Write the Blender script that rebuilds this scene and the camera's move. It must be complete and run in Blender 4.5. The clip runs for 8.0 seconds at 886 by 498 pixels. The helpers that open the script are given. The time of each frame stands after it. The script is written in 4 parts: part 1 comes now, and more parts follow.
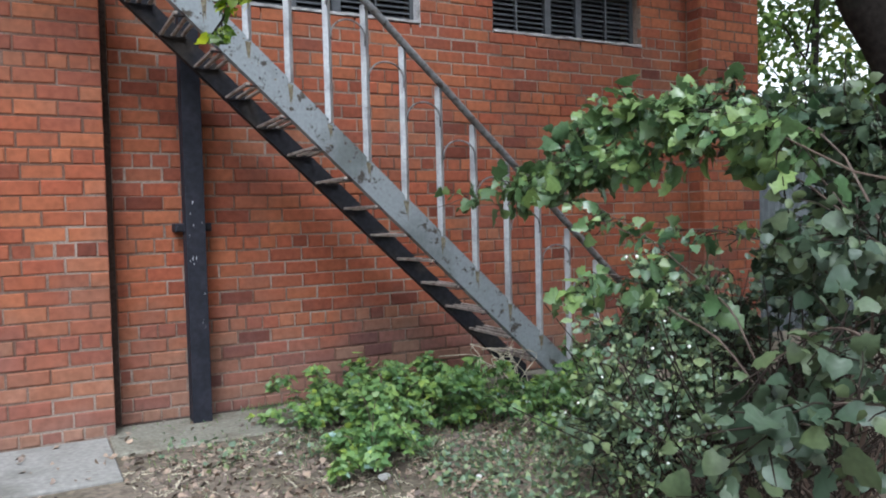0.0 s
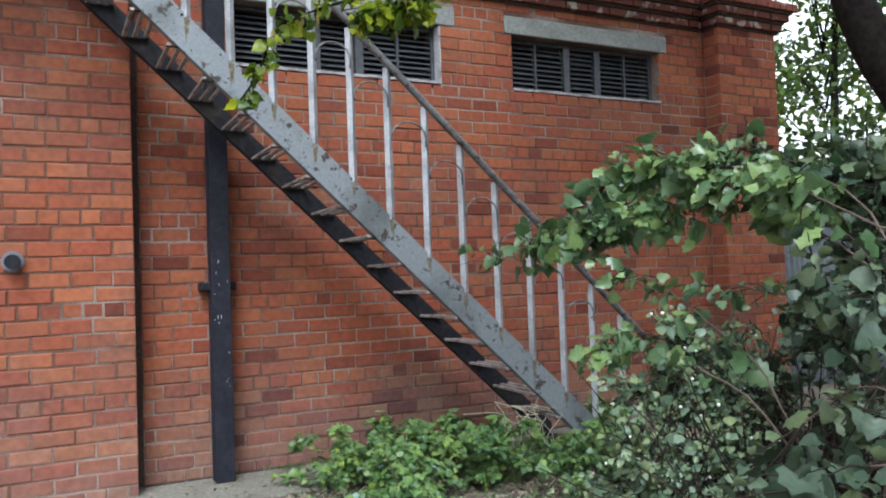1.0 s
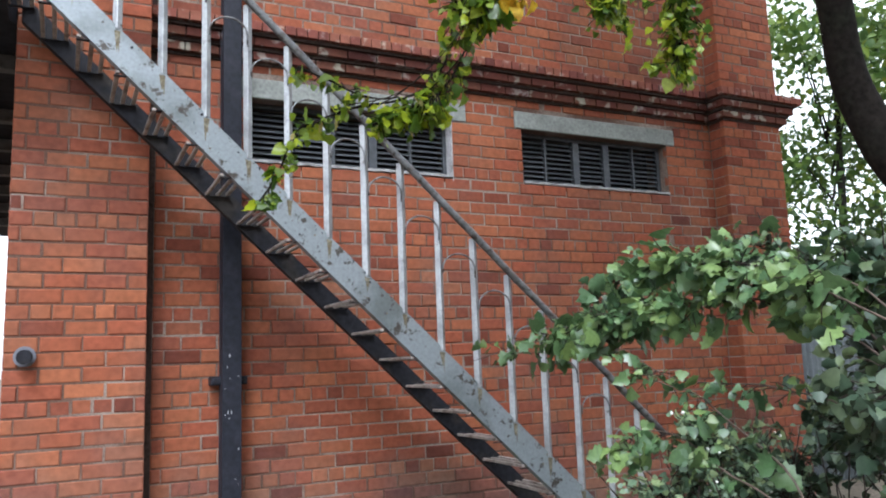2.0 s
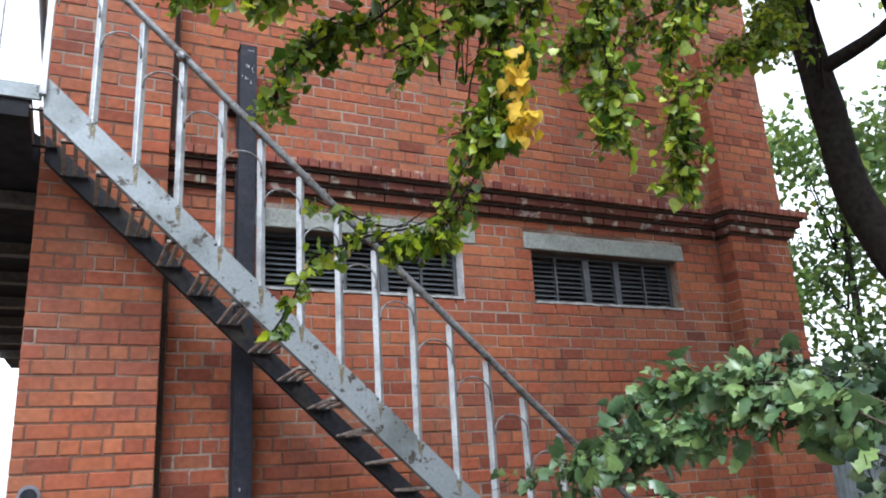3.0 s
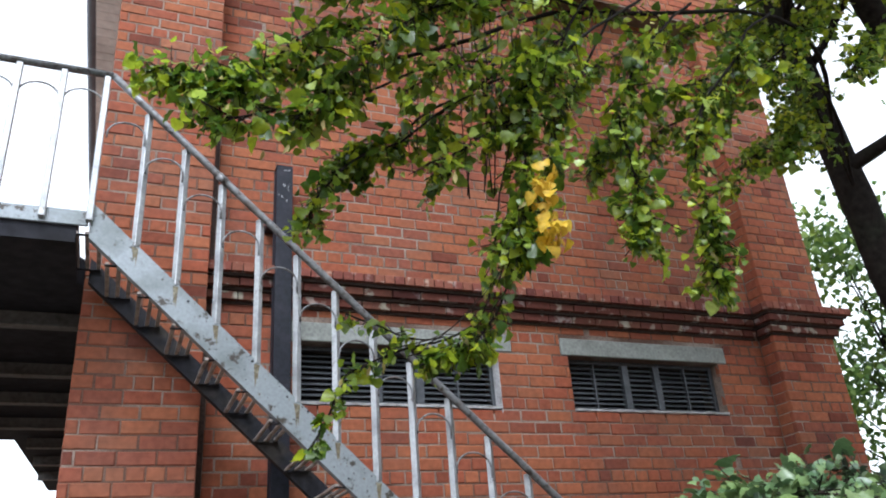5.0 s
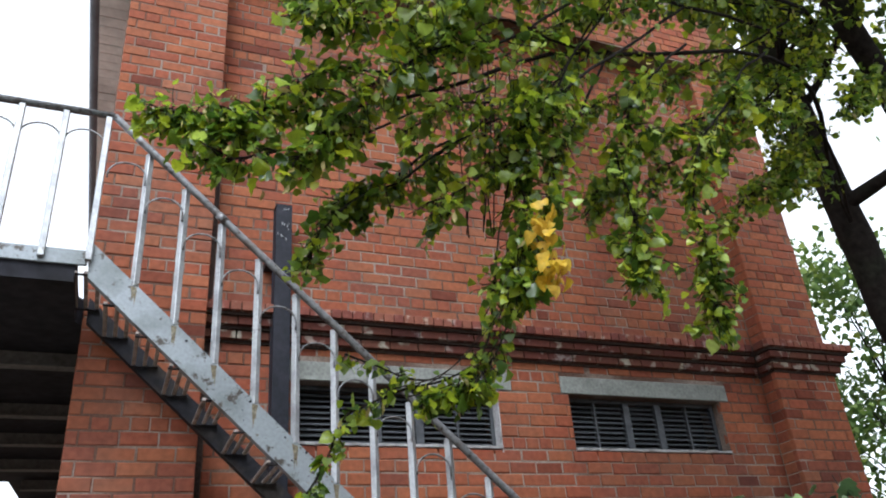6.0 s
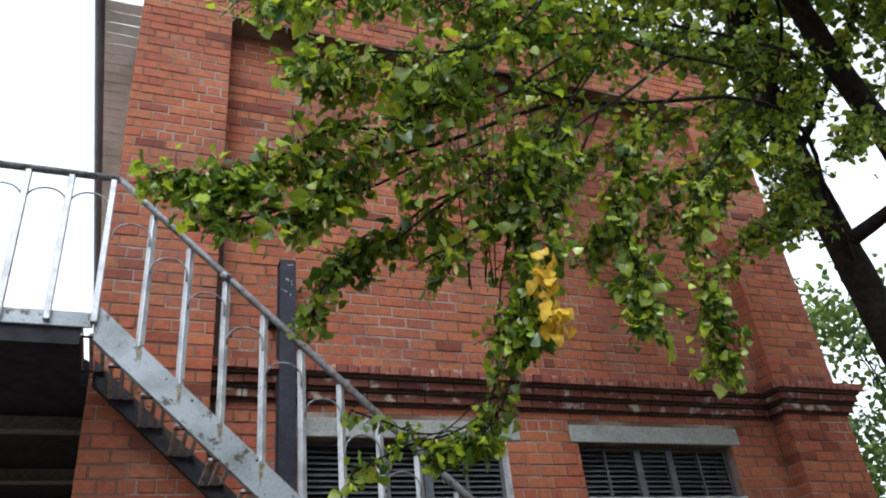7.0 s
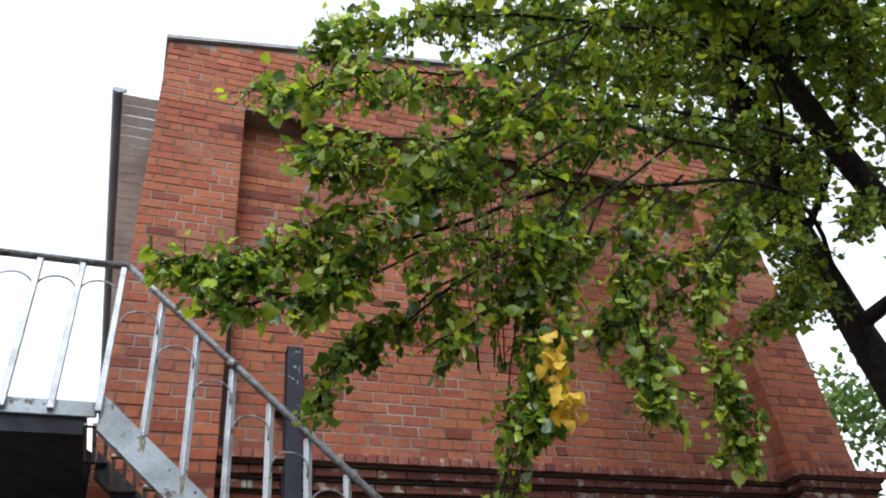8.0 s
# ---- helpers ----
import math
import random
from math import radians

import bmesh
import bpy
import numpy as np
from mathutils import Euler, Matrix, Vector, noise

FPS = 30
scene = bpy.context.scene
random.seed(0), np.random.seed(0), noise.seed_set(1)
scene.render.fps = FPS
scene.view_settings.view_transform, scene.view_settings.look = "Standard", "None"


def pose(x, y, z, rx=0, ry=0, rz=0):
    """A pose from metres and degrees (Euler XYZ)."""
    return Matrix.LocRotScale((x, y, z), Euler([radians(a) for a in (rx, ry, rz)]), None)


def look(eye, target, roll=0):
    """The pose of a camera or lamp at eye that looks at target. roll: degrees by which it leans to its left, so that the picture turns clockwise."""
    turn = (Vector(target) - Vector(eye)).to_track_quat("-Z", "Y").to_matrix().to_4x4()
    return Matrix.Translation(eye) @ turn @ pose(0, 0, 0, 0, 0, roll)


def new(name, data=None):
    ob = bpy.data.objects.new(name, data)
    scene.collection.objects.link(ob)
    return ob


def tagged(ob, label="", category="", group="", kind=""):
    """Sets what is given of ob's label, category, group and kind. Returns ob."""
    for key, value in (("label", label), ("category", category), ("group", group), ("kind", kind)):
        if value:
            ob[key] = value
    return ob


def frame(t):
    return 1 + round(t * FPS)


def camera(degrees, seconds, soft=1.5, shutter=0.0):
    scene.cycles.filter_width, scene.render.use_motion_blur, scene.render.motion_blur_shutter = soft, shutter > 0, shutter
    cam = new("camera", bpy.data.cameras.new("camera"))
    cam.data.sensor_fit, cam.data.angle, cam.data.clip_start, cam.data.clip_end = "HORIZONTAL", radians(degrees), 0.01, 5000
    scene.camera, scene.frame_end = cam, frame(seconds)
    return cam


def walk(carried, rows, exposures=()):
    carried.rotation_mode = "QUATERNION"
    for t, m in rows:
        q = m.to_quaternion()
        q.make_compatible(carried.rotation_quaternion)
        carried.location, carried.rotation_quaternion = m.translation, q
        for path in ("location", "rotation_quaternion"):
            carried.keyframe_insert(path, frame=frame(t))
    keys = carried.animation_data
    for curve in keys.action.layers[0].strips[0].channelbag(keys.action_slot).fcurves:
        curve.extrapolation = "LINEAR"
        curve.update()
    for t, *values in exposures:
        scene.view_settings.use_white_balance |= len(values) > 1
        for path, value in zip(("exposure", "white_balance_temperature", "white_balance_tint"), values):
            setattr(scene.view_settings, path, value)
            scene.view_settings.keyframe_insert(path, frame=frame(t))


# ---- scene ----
cam = camera(59.3, 8.0, soft=2.0)
PATH = [
    (0, (-1.044, -5.765, 1.365), (-0.099, -4.004, 1.291), -1.5),
    (0.5, (-1.049, -5.766, 1.366), (-0.118, -3.996, 1.354), -1.6),
    (1, (-1.055, -5.772, 1.381), (-0.156, -3.987, 1.449), -2.0),
    (2.5, (-1.083, -5.746, 1.456), (-0.218, -3.996, 1.891), -2.6),
    (3, (-1.082, -5.742, 1.466), (-0.245, -4.023, 2.051), -3.5),
    (3.5, (-1.08, -5.752, 1.473), (-0.28, -4.039, 2.125), -3.8),
    (4, (-1.085, -5.753, 1.474), (-0.315, -4.054, 2.197), -4.3),
    (4.5, (-1.084, -5.763, 1.474), (-0.341, -4.084, 2.266), -4.5),
    (6, (-1.087, -5.77, 1.489), (-0.362, -4.154, 2.419), -4.9),
    (6.5, (-1.09, -5.782, 1.488), (-0.373, -4.19, 2.463), -5.2),
    (7, (-1.088, -5.799, 1.489), (-0.387, -4.241, 2.529), -6.7),
    (7.5, (-1.093, -5.799, 1.49), (-0.42, -4.312, 2.646), -7.1),
    (8, (-1.078, -5.787, 1.484), (-0.425, -4.346, 2.708), -7.3),
]
walk(cam, [(t, look(eye, target, roll)) for t, eye, target, roll in PATH],
     exposures=[(0.0, -0.2, 5700, 10), (1.2, -0.15, 5700, 10), (2.5, 0.0, 5700, 10), (4.5, -0.12, 5700, 10), (6.2, -0.4, 5800, 10), (8.0, -0.46, 5800, 10)])

# ---- light: bright overcast sky, weak wide sun ----
world = bpy.data.worlds.new("overcast_sky")
scene.world = world
world.use_nodes = True
wn = world.node_tree.nodes
wl = world.node_tree.links
sky = wn.new("ShaderNodeTexSky")
sky.sky_type = "NISHITA"
sky.sun_disc = False
sky.sun_elevation = radians(51.7)
sky.sun_rotation = radians(206.6)
sky.air_density, sky.dust_density, sky.ozone_density = 1.0, 4.0, 1.0
veil = wn.new("ShaderNodeHueSaturation")
veil.inputs["Saturation"].default_value = 0.05
wl.new(sky.outputs[0], veil.inputs["Color"])
cloud = wn.new("ShaderNodeMix")
cloud.data_type = "RGBA"
cloud.inputs["Factor"].default_value = 0.45
cloud.inputs["B"].default_value = (3.1, 3.1, 3.05, 1)
wl.new(veil.outputs[0], cloud.inputs["A"])
wl.new(cloud.outputs["Result"], wn["Background"].inputs["Color"])
wn["Background"].inputs["Strength"].default_value = 0.62
sun = new("sun", bpy.data.lights.new("sun", "SUN"))
sun.data.energy, sun.data.angle, sun.data.color = 2.5, radians(20), (1.0, 0.98, 0.94)
sun.matrix_world = look((-3.0, -6.0, 8.5), (0, 0, 0))


# ---- materials ----
def mat(name, base, rough=0.8, metal=0.0, spots=None, grain=30.0, amount=0.25, bump=0.3, stain=2.0, vary=None, spread=0.35,
        translucent=0.0, edges=None, cover=(0.48, 0.68), gloss=0.4, flecks=None, bloom=None):
    """base: colour; spots: second colour for stains; grain, stain: noise scales per metre; vary: 'object' or 'island' for a tone per piece;
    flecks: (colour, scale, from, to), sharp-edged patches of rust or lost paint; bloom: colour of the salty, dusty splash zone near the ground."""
    m = bpy.data.materials.new(name)
    m.use_nodes = True
    n, l = m.node_tree.nodes, m.node_tree.links
    b = n["Principled BSDF"]
    b.inputs["Roughness"].default_value = rough
    b.inputs["Metallic"].default_value = metal
    b.inputs["Specular IOR Level"].default_value = gloss
    co = n.new("ShaderNodeNewGeometry")
    fine = n.new("ShaderNodeTexNoise")
    fine.inputs["Scale"].default_value = grain
    fine.inputs["Detail"].default_value = 6
    wide = n.new("ShaderNodeTexNoise")
    wide.inputs["Scale"].default_value = stain
    wide.inputs["Detail"].default_value = 4
    for t in (fine, wide):
        l.new(co.outputs["Position"], t.inputs["Vector"])
    ramp = n.new("ShaderNodeMapRange")
    ramp.inputs["From Min"].default_value, ramp.inputs["From Max"].default_value = 0.3, 0.7
    ramp.inputs["To Min"].default_value, ramp.inputs["To Max"].default_value = 1 - amount, 1 + amount
    l.new(fine.outputs["Fac"], ramp.inputs["Value"])
    mix = n.new("ShaderNodeMix")
    mix.data_type = "RGBA"
    mix.inputs["A"].default_value = (*base, 1)
    mix.inputs["B"].default_value = (*(spots or [c * 0.7 for c in base]), 1)
    mask = n.new("ShaderNodeMapRange")
    mask.inputs["From Min"].default_value, mask.inputs["From Max"].default_value = cover
    l.new(wide.outputs["Fac"], mask.inputs["Value"])
    l.new(mask.outputs[0], mix.inputs["Factor"])
    colour = mix.outputs["Result"]
    if flecks:
        tint, size, lo, hi = flecks
        spot = n.new("ShaderNodeTexNoise")
        spot.inputs["Scale"].default_value = size
        spot.inputs["Detail"].default_value = 8
        spot.inputs["Roughness"].default_value = 0.68
        l.new(co.outputs["Position"], spot.inputs["Vector"])
        edge = n.new("ShaderNodeMapRange")
        edge.inputs["From Min"].default_value, edge.inputs["From Max"].default_value = lo, hi
        l.new(spot.outputs["Fac"], edge.inputs["Value"])
        lay = n.new("ShaderNodeMix")
        lay.data_type = "RGBA"
        lay.inputs["B"].default_value = (*tint, 1)
        l.new(edge.outputs[0], lay.inputs["Factor"])
        l.new(colour, lay.inputs["A"])
        colour = lay.outputs["Result"]
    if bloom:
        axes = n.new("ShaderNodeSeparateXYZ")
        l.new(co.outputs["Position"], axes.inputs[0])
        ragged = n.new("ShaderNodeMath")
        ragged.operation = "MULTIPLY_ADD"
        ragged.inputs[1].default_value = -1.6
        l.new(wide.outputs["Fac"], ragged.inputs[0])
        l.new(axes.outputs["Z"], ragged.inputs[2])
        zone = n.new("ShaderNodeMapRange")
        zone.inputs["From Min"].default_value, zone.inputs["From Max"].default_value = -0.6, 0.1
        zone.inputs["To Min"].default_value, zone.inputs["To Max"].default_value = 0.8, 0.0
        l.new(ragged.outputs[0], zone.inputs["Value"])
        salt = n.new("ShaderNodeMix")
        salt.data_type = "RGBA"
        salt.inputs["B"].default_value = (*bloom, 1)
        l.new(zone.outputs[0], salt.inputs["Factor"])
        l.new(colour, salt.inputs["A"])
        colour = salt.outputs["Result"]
    if vary:
        rnd = n.new("ShaderNodeObjectInfo").outputs["Random"] if vary == "object" else co.outputs["Random Per Island"]
        tone = n.new("ShaderNodeValToRGB")
        r = tone.color_ramp
        r.interpolation = "LINEAR"
        for k, (p, c) in enumerate(edges):
            e = r.elements[k] if k < 2 else r.elements.new(p)
            e.position, e.color = p, (*c, 1)
        l.new(rnd, tone.inputs["Fac"])
        mul = n.new("ShaderNodeMix")
        mul.data_type, mul.blend_type = "RGBA", "MULTIPLY"
        mul.inputs["Factor"].default_value = 1
        l.new(colour, mul.inputs["A"])
        l.new(tone.outputs["Color"], mul.inputs["B"])
        colour = mul.outputs["Result"]
    val = n.new("ShaderNodeMix")
    val.data_type, val.blend_type = "RGBA", "MULTIPLY"
    val.inputs["Factor"].default_value = 1
    l.new(colour, val.inputs["A"])
    l.new(ramp.outputs[0], val.inputs["B"])
    l.new(val.outputs["Result"], b.inputs["Base Color"])
    if bump:
        bp = n.new("ShaderNodeBump")
        bp.inputs["Strength"].default_value = bump
        bp.inputs["Distance"].default_value = 0.004
        l.new(fine.outputs["Fac"], bp.inputs["Height"])
        l.new(bp.outputs["Normal"], b.inputs["Normal"])
    if translucent:
        tr = n.new("ShaderNodeBsdfTranslucent")
        l.new(val.outputs["Result"], tr.inputs["Color"])
        sh = n.new("ShaderNodeMixShader")
        sh.inputs["Fac"].default_value = translucent
        l.new(b.outputs[0], sh.inputs[1])
        l.new(tr.outputs[0], sh.inputs[2])
        l.new(sh.outputs[0], n["Material Output"].inputs["Surface"])
    return m


BRICK_TONES = [(0.0, (0.5, 0.46, 0.52)), (0.035, (0.62, 0.58, 0.64)), (0.1, (0.84, 0.83, 0.87)), (0.3, (1.0, 0.93, 0.93)), (0.6, (0.98, 1.04, 0.98)),
               (0.92, (1.08, 1.22, 1.1)), (0.985, (1.2, 1.35, 1.25)), (1.0, (1.22, 1.42, 1.3))]
# last two leaf tones paint bluish-white highlights onto a few leaves
LEAF_TONES = [(0.0, (0.5, 0.6, 0.6)), (0.5, (1.0, 1.0, 1.0)), (0.88, (1.4, 1.22, 0.9)), (0.95, (2.0, 1.45, 0.7)), (0.975, (1.6, 1.3, 2.2)), (1.0, (2.0, 1.7, 5.0))]
brick_args = dict(rough=0.9, gloss=0.2, spots=(0.178, 0.066, 0.042), grain=21, amount=0.17, bump=0.3, stain=1.3, edges=BRICK_TONES)
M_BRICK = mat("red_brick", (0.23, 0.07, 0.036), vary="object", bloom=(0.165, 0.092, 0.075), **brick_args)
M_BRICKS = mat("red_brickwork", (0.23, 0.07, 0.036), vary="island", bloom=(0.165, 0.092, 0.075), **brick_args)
M_MORTAR = mat("lime_mortar", (0.228, 0.182, 0.15), 0.95, grain=90, amount=0.35, spots=(0.1, 0.058, 0.042), stain=1.6, bump=0.6, cover=(0.4, 0.57), gloss=0.2)
M_CONCRETE = mat("grey_concrete", (0.215, 0.225, 0.205), 0.9, grain=40, amount=0.22, spots=(0.155, 0.16, 0.145), stain=3, flecks=((0.09, 0.085, 0.075), 9, 0.62, 0.72))
M_SLAB = mat("pale_paving_concrete", (0.215, 0.21, 0.195), 0.9, grain=30, amount=0.2, spots=(0.13, 0.125, 0.11), stain=2.2)
M_APRON = mat("dusty_concrete", (0.17, 0.163, 0.13), 0.95, grain=35, amount=0.35, spots=(0.1, 0.085, 0.06), stain=3)
M_GROUND = mat("soil_and_leaf_litter", (0.13, 0.106, 0.08), 0.95, grain=28, amount=0.5, spots=(0.06, 0.055, 0.03), stain=1.2, bump=1.0)
M_STEEL = mat("worn_grey_painted_steel", (0.215, 0.238, 0.25), 0.42, 0.2, grain=45, amount=0.12, spots=(0.115, 0.13, 0.128), stain=2.4, bump=0.15,
              flecks=((0.05, 0.042, 0.034), 13, 0.575, 0.63))
M_BALUSTER = mat("bright_galvanised_bars", (0.36, 0.37, 0.375), 0.34, 0.35, grain=40, amount=0.14, spots=(0.24, 0.245, 0.25), stain=6, bump=0.15, flecks=((0.1, 0.085, 0.065), 13, 0.62, 0.7))
M_RAIL = mat("bare_weathered_steel", (0.17, 0.175, 0.18), 0.4, 0.4, grain=25, amount=0.3, spots=(0.1, 0.085, 0.075), stain=9, bump=0.3,
             flecks=((0.05, 0.04, 0.034), 22, 0.52, 0.62))
M_DARKSTEEL = mat("near_black_steel", (0.014, 0.014, 0.018), 0.7, 0.0, gloss=0.2, grain=25, amount=0.4, spots=(0.03, 0.026, 0.023), stain=6, bump=0.2)
M_TREAD = mat("weathered_tread_bars", (0.29, 0.25, 0.225), 0.7, grain=40, amount=0.35, spots=(0.13, 0.1, 0.085), stain=8)
M_POST = mat("dark_blue_black_paint", (0.013, 0.014, 0.02), 0.62, 0.0, grain=30, amount=0.3, spots=(0.022, 0.022, 0.03), stain=5, bump=0.15, gloss=0.2)
M_CHIP = mat("pale_chipped_paint", (0.32, 0.33, 0.34), 0.8)
M_RUST = mat("rust", (0.12, 0.10, 0.062), 0.9, grain=60, amount=0.4, spots=(0.19, 0.175, 0.13), stain=20)
M_LOUVRE = mat("dark_grey_louvre_paint", (0.055, 0.06, 0.066), 0.6, 0.1, grain=20, amount=0.25, spots=(0.07, 0.075, 0.08), stain=4)
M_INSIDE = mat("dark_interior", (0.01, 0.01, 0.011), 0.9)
M_JOINT = mat("dark_joint_and_shadow_gap", (0.05, 0.032, 0.026), 0.95, grain=40, amount=0.4)
M_SILL = mat("pale_cement_sill", (0.36, 0.35, 0.35), 0.9, grain=45, spots=(0.2, 0.185, 0.18), stain=7, flecks=((0.6, 0.59, 0.58), 14, 0.6, 0.68))
M_SOFFIT = mat("shaded_deck_underside", (0.022, 0.022, 0.027), 0.9, grain=12, amount=0.3, spots=(0.015, 0.015, 0.017), gloss=0.15)
M_JOIST = mat("grey_joist", (0.12, 0.115, 0.11), 0.8, grain=20, amount=0.3)
M_EAVES = mat("pale_eaves_boards", (0.85, 0.84, 0.82), 0.8, grain=10, amount=0.1)
M_GUTTER = mat("grey_gutter", (0.16, 0.165, 0.19), 0.5, 0.3, grain=15, amount=0.1)
M_ROOF = mat("roof_sheet", (0.1, 0.095, 0.09), 0.8, grain=15)
M_COPING = mat("grey_coping", (0.22, 0.22, 0.22), 0.7, grain=15)
M_FENCE = mat("blue_grey_corrugated_sheet", (0.085, 0.097, 0.102), 0.55, 0.2, gloss=0.3, grain=12, amount=0.2, spots=(0.08, 0.09, 0.095), stain=2)
M_SOOTY = mat("sooty_red_brick", (0.105, 0.036, 0.026), vary="object", **{**brick_args, "spots": (0.27, 0.22, 0.195), "stain": 9, "cover": (0.57, 0.64)})

M_EDGE = mat("stained_header_brick", (0.17, 0.056, 0.04), vary="object", **{**brick_args, "spots": (0.3, 0.2, 0.17), "stain": 12, "cover": (0.56, 0.68)})


# ---- small builders ----
def mesh_of(name, bm, material):
    me = bpy.data.meshes.new(name)
    bm.to_mesh(me)
    bm.free()
    me.materials.append(material)
    return me


def part(name, bm, material, parent, label=""):
    ob = new(name, mesh_of(name, bm, material))
    ob.parent = parent
    return tagged(ob, label)


def thing(name, label, category, at=(0, 0, 0), group="", kind=""):
    ob = new(name)
    ob.location = at
    ob.empty_display_size = 0.1
    return tagged(ob, label, category, group, kind)


def structure(name, bm, material, label, category="wall"):
    return tagged(new(name, mesh_of(name, bm, material)), label, category, kind="structure")


def add_box(bm, lo, hi, bevel=0.0):
    lo, hi = Vector(lo), Vector(hi)
    r = bmesh.ops.create_cube(bm, size=1, matrix=Matrix.LocRotScale((lo + hi) / 2, None, hi - lo))
    if bevel:
        es = list({e for v in r["verts"] for e in v.link_edges})
        bmesh.ops.bevel(bm, geom=es, offset=bevel, segments=1, affect="EDGES")
    return bm


def box(lo, hi, bevel=0.0):
    return add_box(bmesh.new(), lo, hi, bevel)


def add_prism(bm, pts, y0, y1):
    """A polygon of (x, z) drawn out from y0 to y1."""
    a = [bm.verts.new((x, y0, z)) for x, z in pts]
    b = [bm.verts.new((x, y1, z)) for x, z in pts]
    bm.faces.new(a)
    bm.faces.new(b[::-1])
    for i in range(len(a)):
        j = (i + 1) % len(a)
        bm.faces.new((a[j], a[i], b[i], b[j]))
    bmesh.ops.recalc_face_normals(bm, faces=bm.faces)
    return bm


def add_tube(bm, pts, radii, sides=8):
    """A bent, tapering rod along pts."""
    pts = [Vector(p) for p in pts]
    if not hasattr(radii, "__len__"):
        radii = [radii] * len(pts)
    rings = []
    ref = Vector((0.13, 0.31, 0.94))
    for i, p in enumerate(pts):
        d = (pts[min(i + 1, len(pts) - 1)] - pts[max(i - 1, 0)]).normalized()
        u = d.cross(ref)
        if u.length < 0.1:
            u = d.cross(Vector((1, 0, 0)))
        u.normalize()
        w = d.cross(u)
        rings.append([bm.verts.new(p + radii[i] * (math.cos(a) * u + math.sin(a) * w))
                      for a in (2 * math.pi * k / sides for k in range(sides))])
    for a, b in zip(rings, rings[1:]):
        for k in range(sides):
            f = bm.faces.new((a[k], a[(k + 1) % sides], b[(k + 1) % sides], b[k]))
            f.smooth = True
    bm.faces.new(rings[0][::-1])
    bm.faces.new(rings[-1])
    return bm


def tube(pts, radii, sides=8):
    return add_tube(bmesh.new(), pts, radii, sides)


# ---- brickwork: 250 x 100 mm pitch, a course of headers after every five of stretchers ----
COURSE, PITCH, BASE, JOINT = 0.1, 0.2485, -0.015, 0.0082


def brick_shape(w, h, d, rng):
    """Front at y = 0, body behind; worn, slightly uneven front edges."""
    c = 0.005
    j = lambda s: rng.uniform(-s, s)
    back = [(-w / 2, d, -h / 2), (w / 2, d, -h / 2), (w / 2, d, h / 2), (-w / 2, d, h / 2)]
    mid = [(x + j(.0015), c + 0.002, z + j(.0015)) for x, _, z in back]
    tilt, tip = j(.002), j(.0015)
    front = [(x - math.copysign(c + rng.uniform(0, .005), x), tilt * x / w + tip, z - math.copysign(c + rng.uniform(0, .005), z)) for x, _, z in back]
    v = back + mid + front
    f = [(8, 9, 10, 11)]
    for k in range(4):
        q = (k + 1) % 4
        f += [(k, q, 4 + q, 4 + k), (4 + k, 4 + q, 8 + q, 8 + k)]
    return v, f


def from_lists(name, v, f, material):
    me = bpy.data.meshes.new(name)
    me.from_pydata(v, [], f)
    me.materials.append(material)
    me.update()
    return me


BRICK_MESHES = {}


def shared_brick(kind, width, rng):
    key = kind, rng.randrange(7), round(width, 3)
    if key not in BRICK_MESHES:
        BRICK_MESHES[key] = from_lists("brick", *brick_shape(width, COURSE - JOINT, 0.05, random.Random(str(key))), M_BRICK)
    return BRICK_MESHES[key]


def course_pieces(k, x0, x1, shift, rng):
    """x spans of the bricks of course k."""
    if k % 6 == 0:
        step, start = PITCH / 2, 0.441 + 0.06 + shift
    else:
        step, start = PITCH, 0.441 + shift + (0 if k % 2 == 0 else PITCH / 2) + rng.uniform(-0.012, 0.012)
    a = start + step * math.floor((x0 - start) / step)
    if a + step - x0 < 0.04:
        a += step
    first = True
    while a < x1 - 0.04:
        lo, hi = x0 - JOINT / 2 if first else a, a + step
        if hi > x1 - 0.04:
            hi = x1 + JOINT / 2
        yield lo + JOINT / 2, hi - JOINT / 2, abs(hi - lo - step) < 0.002
        first = False
        a += step


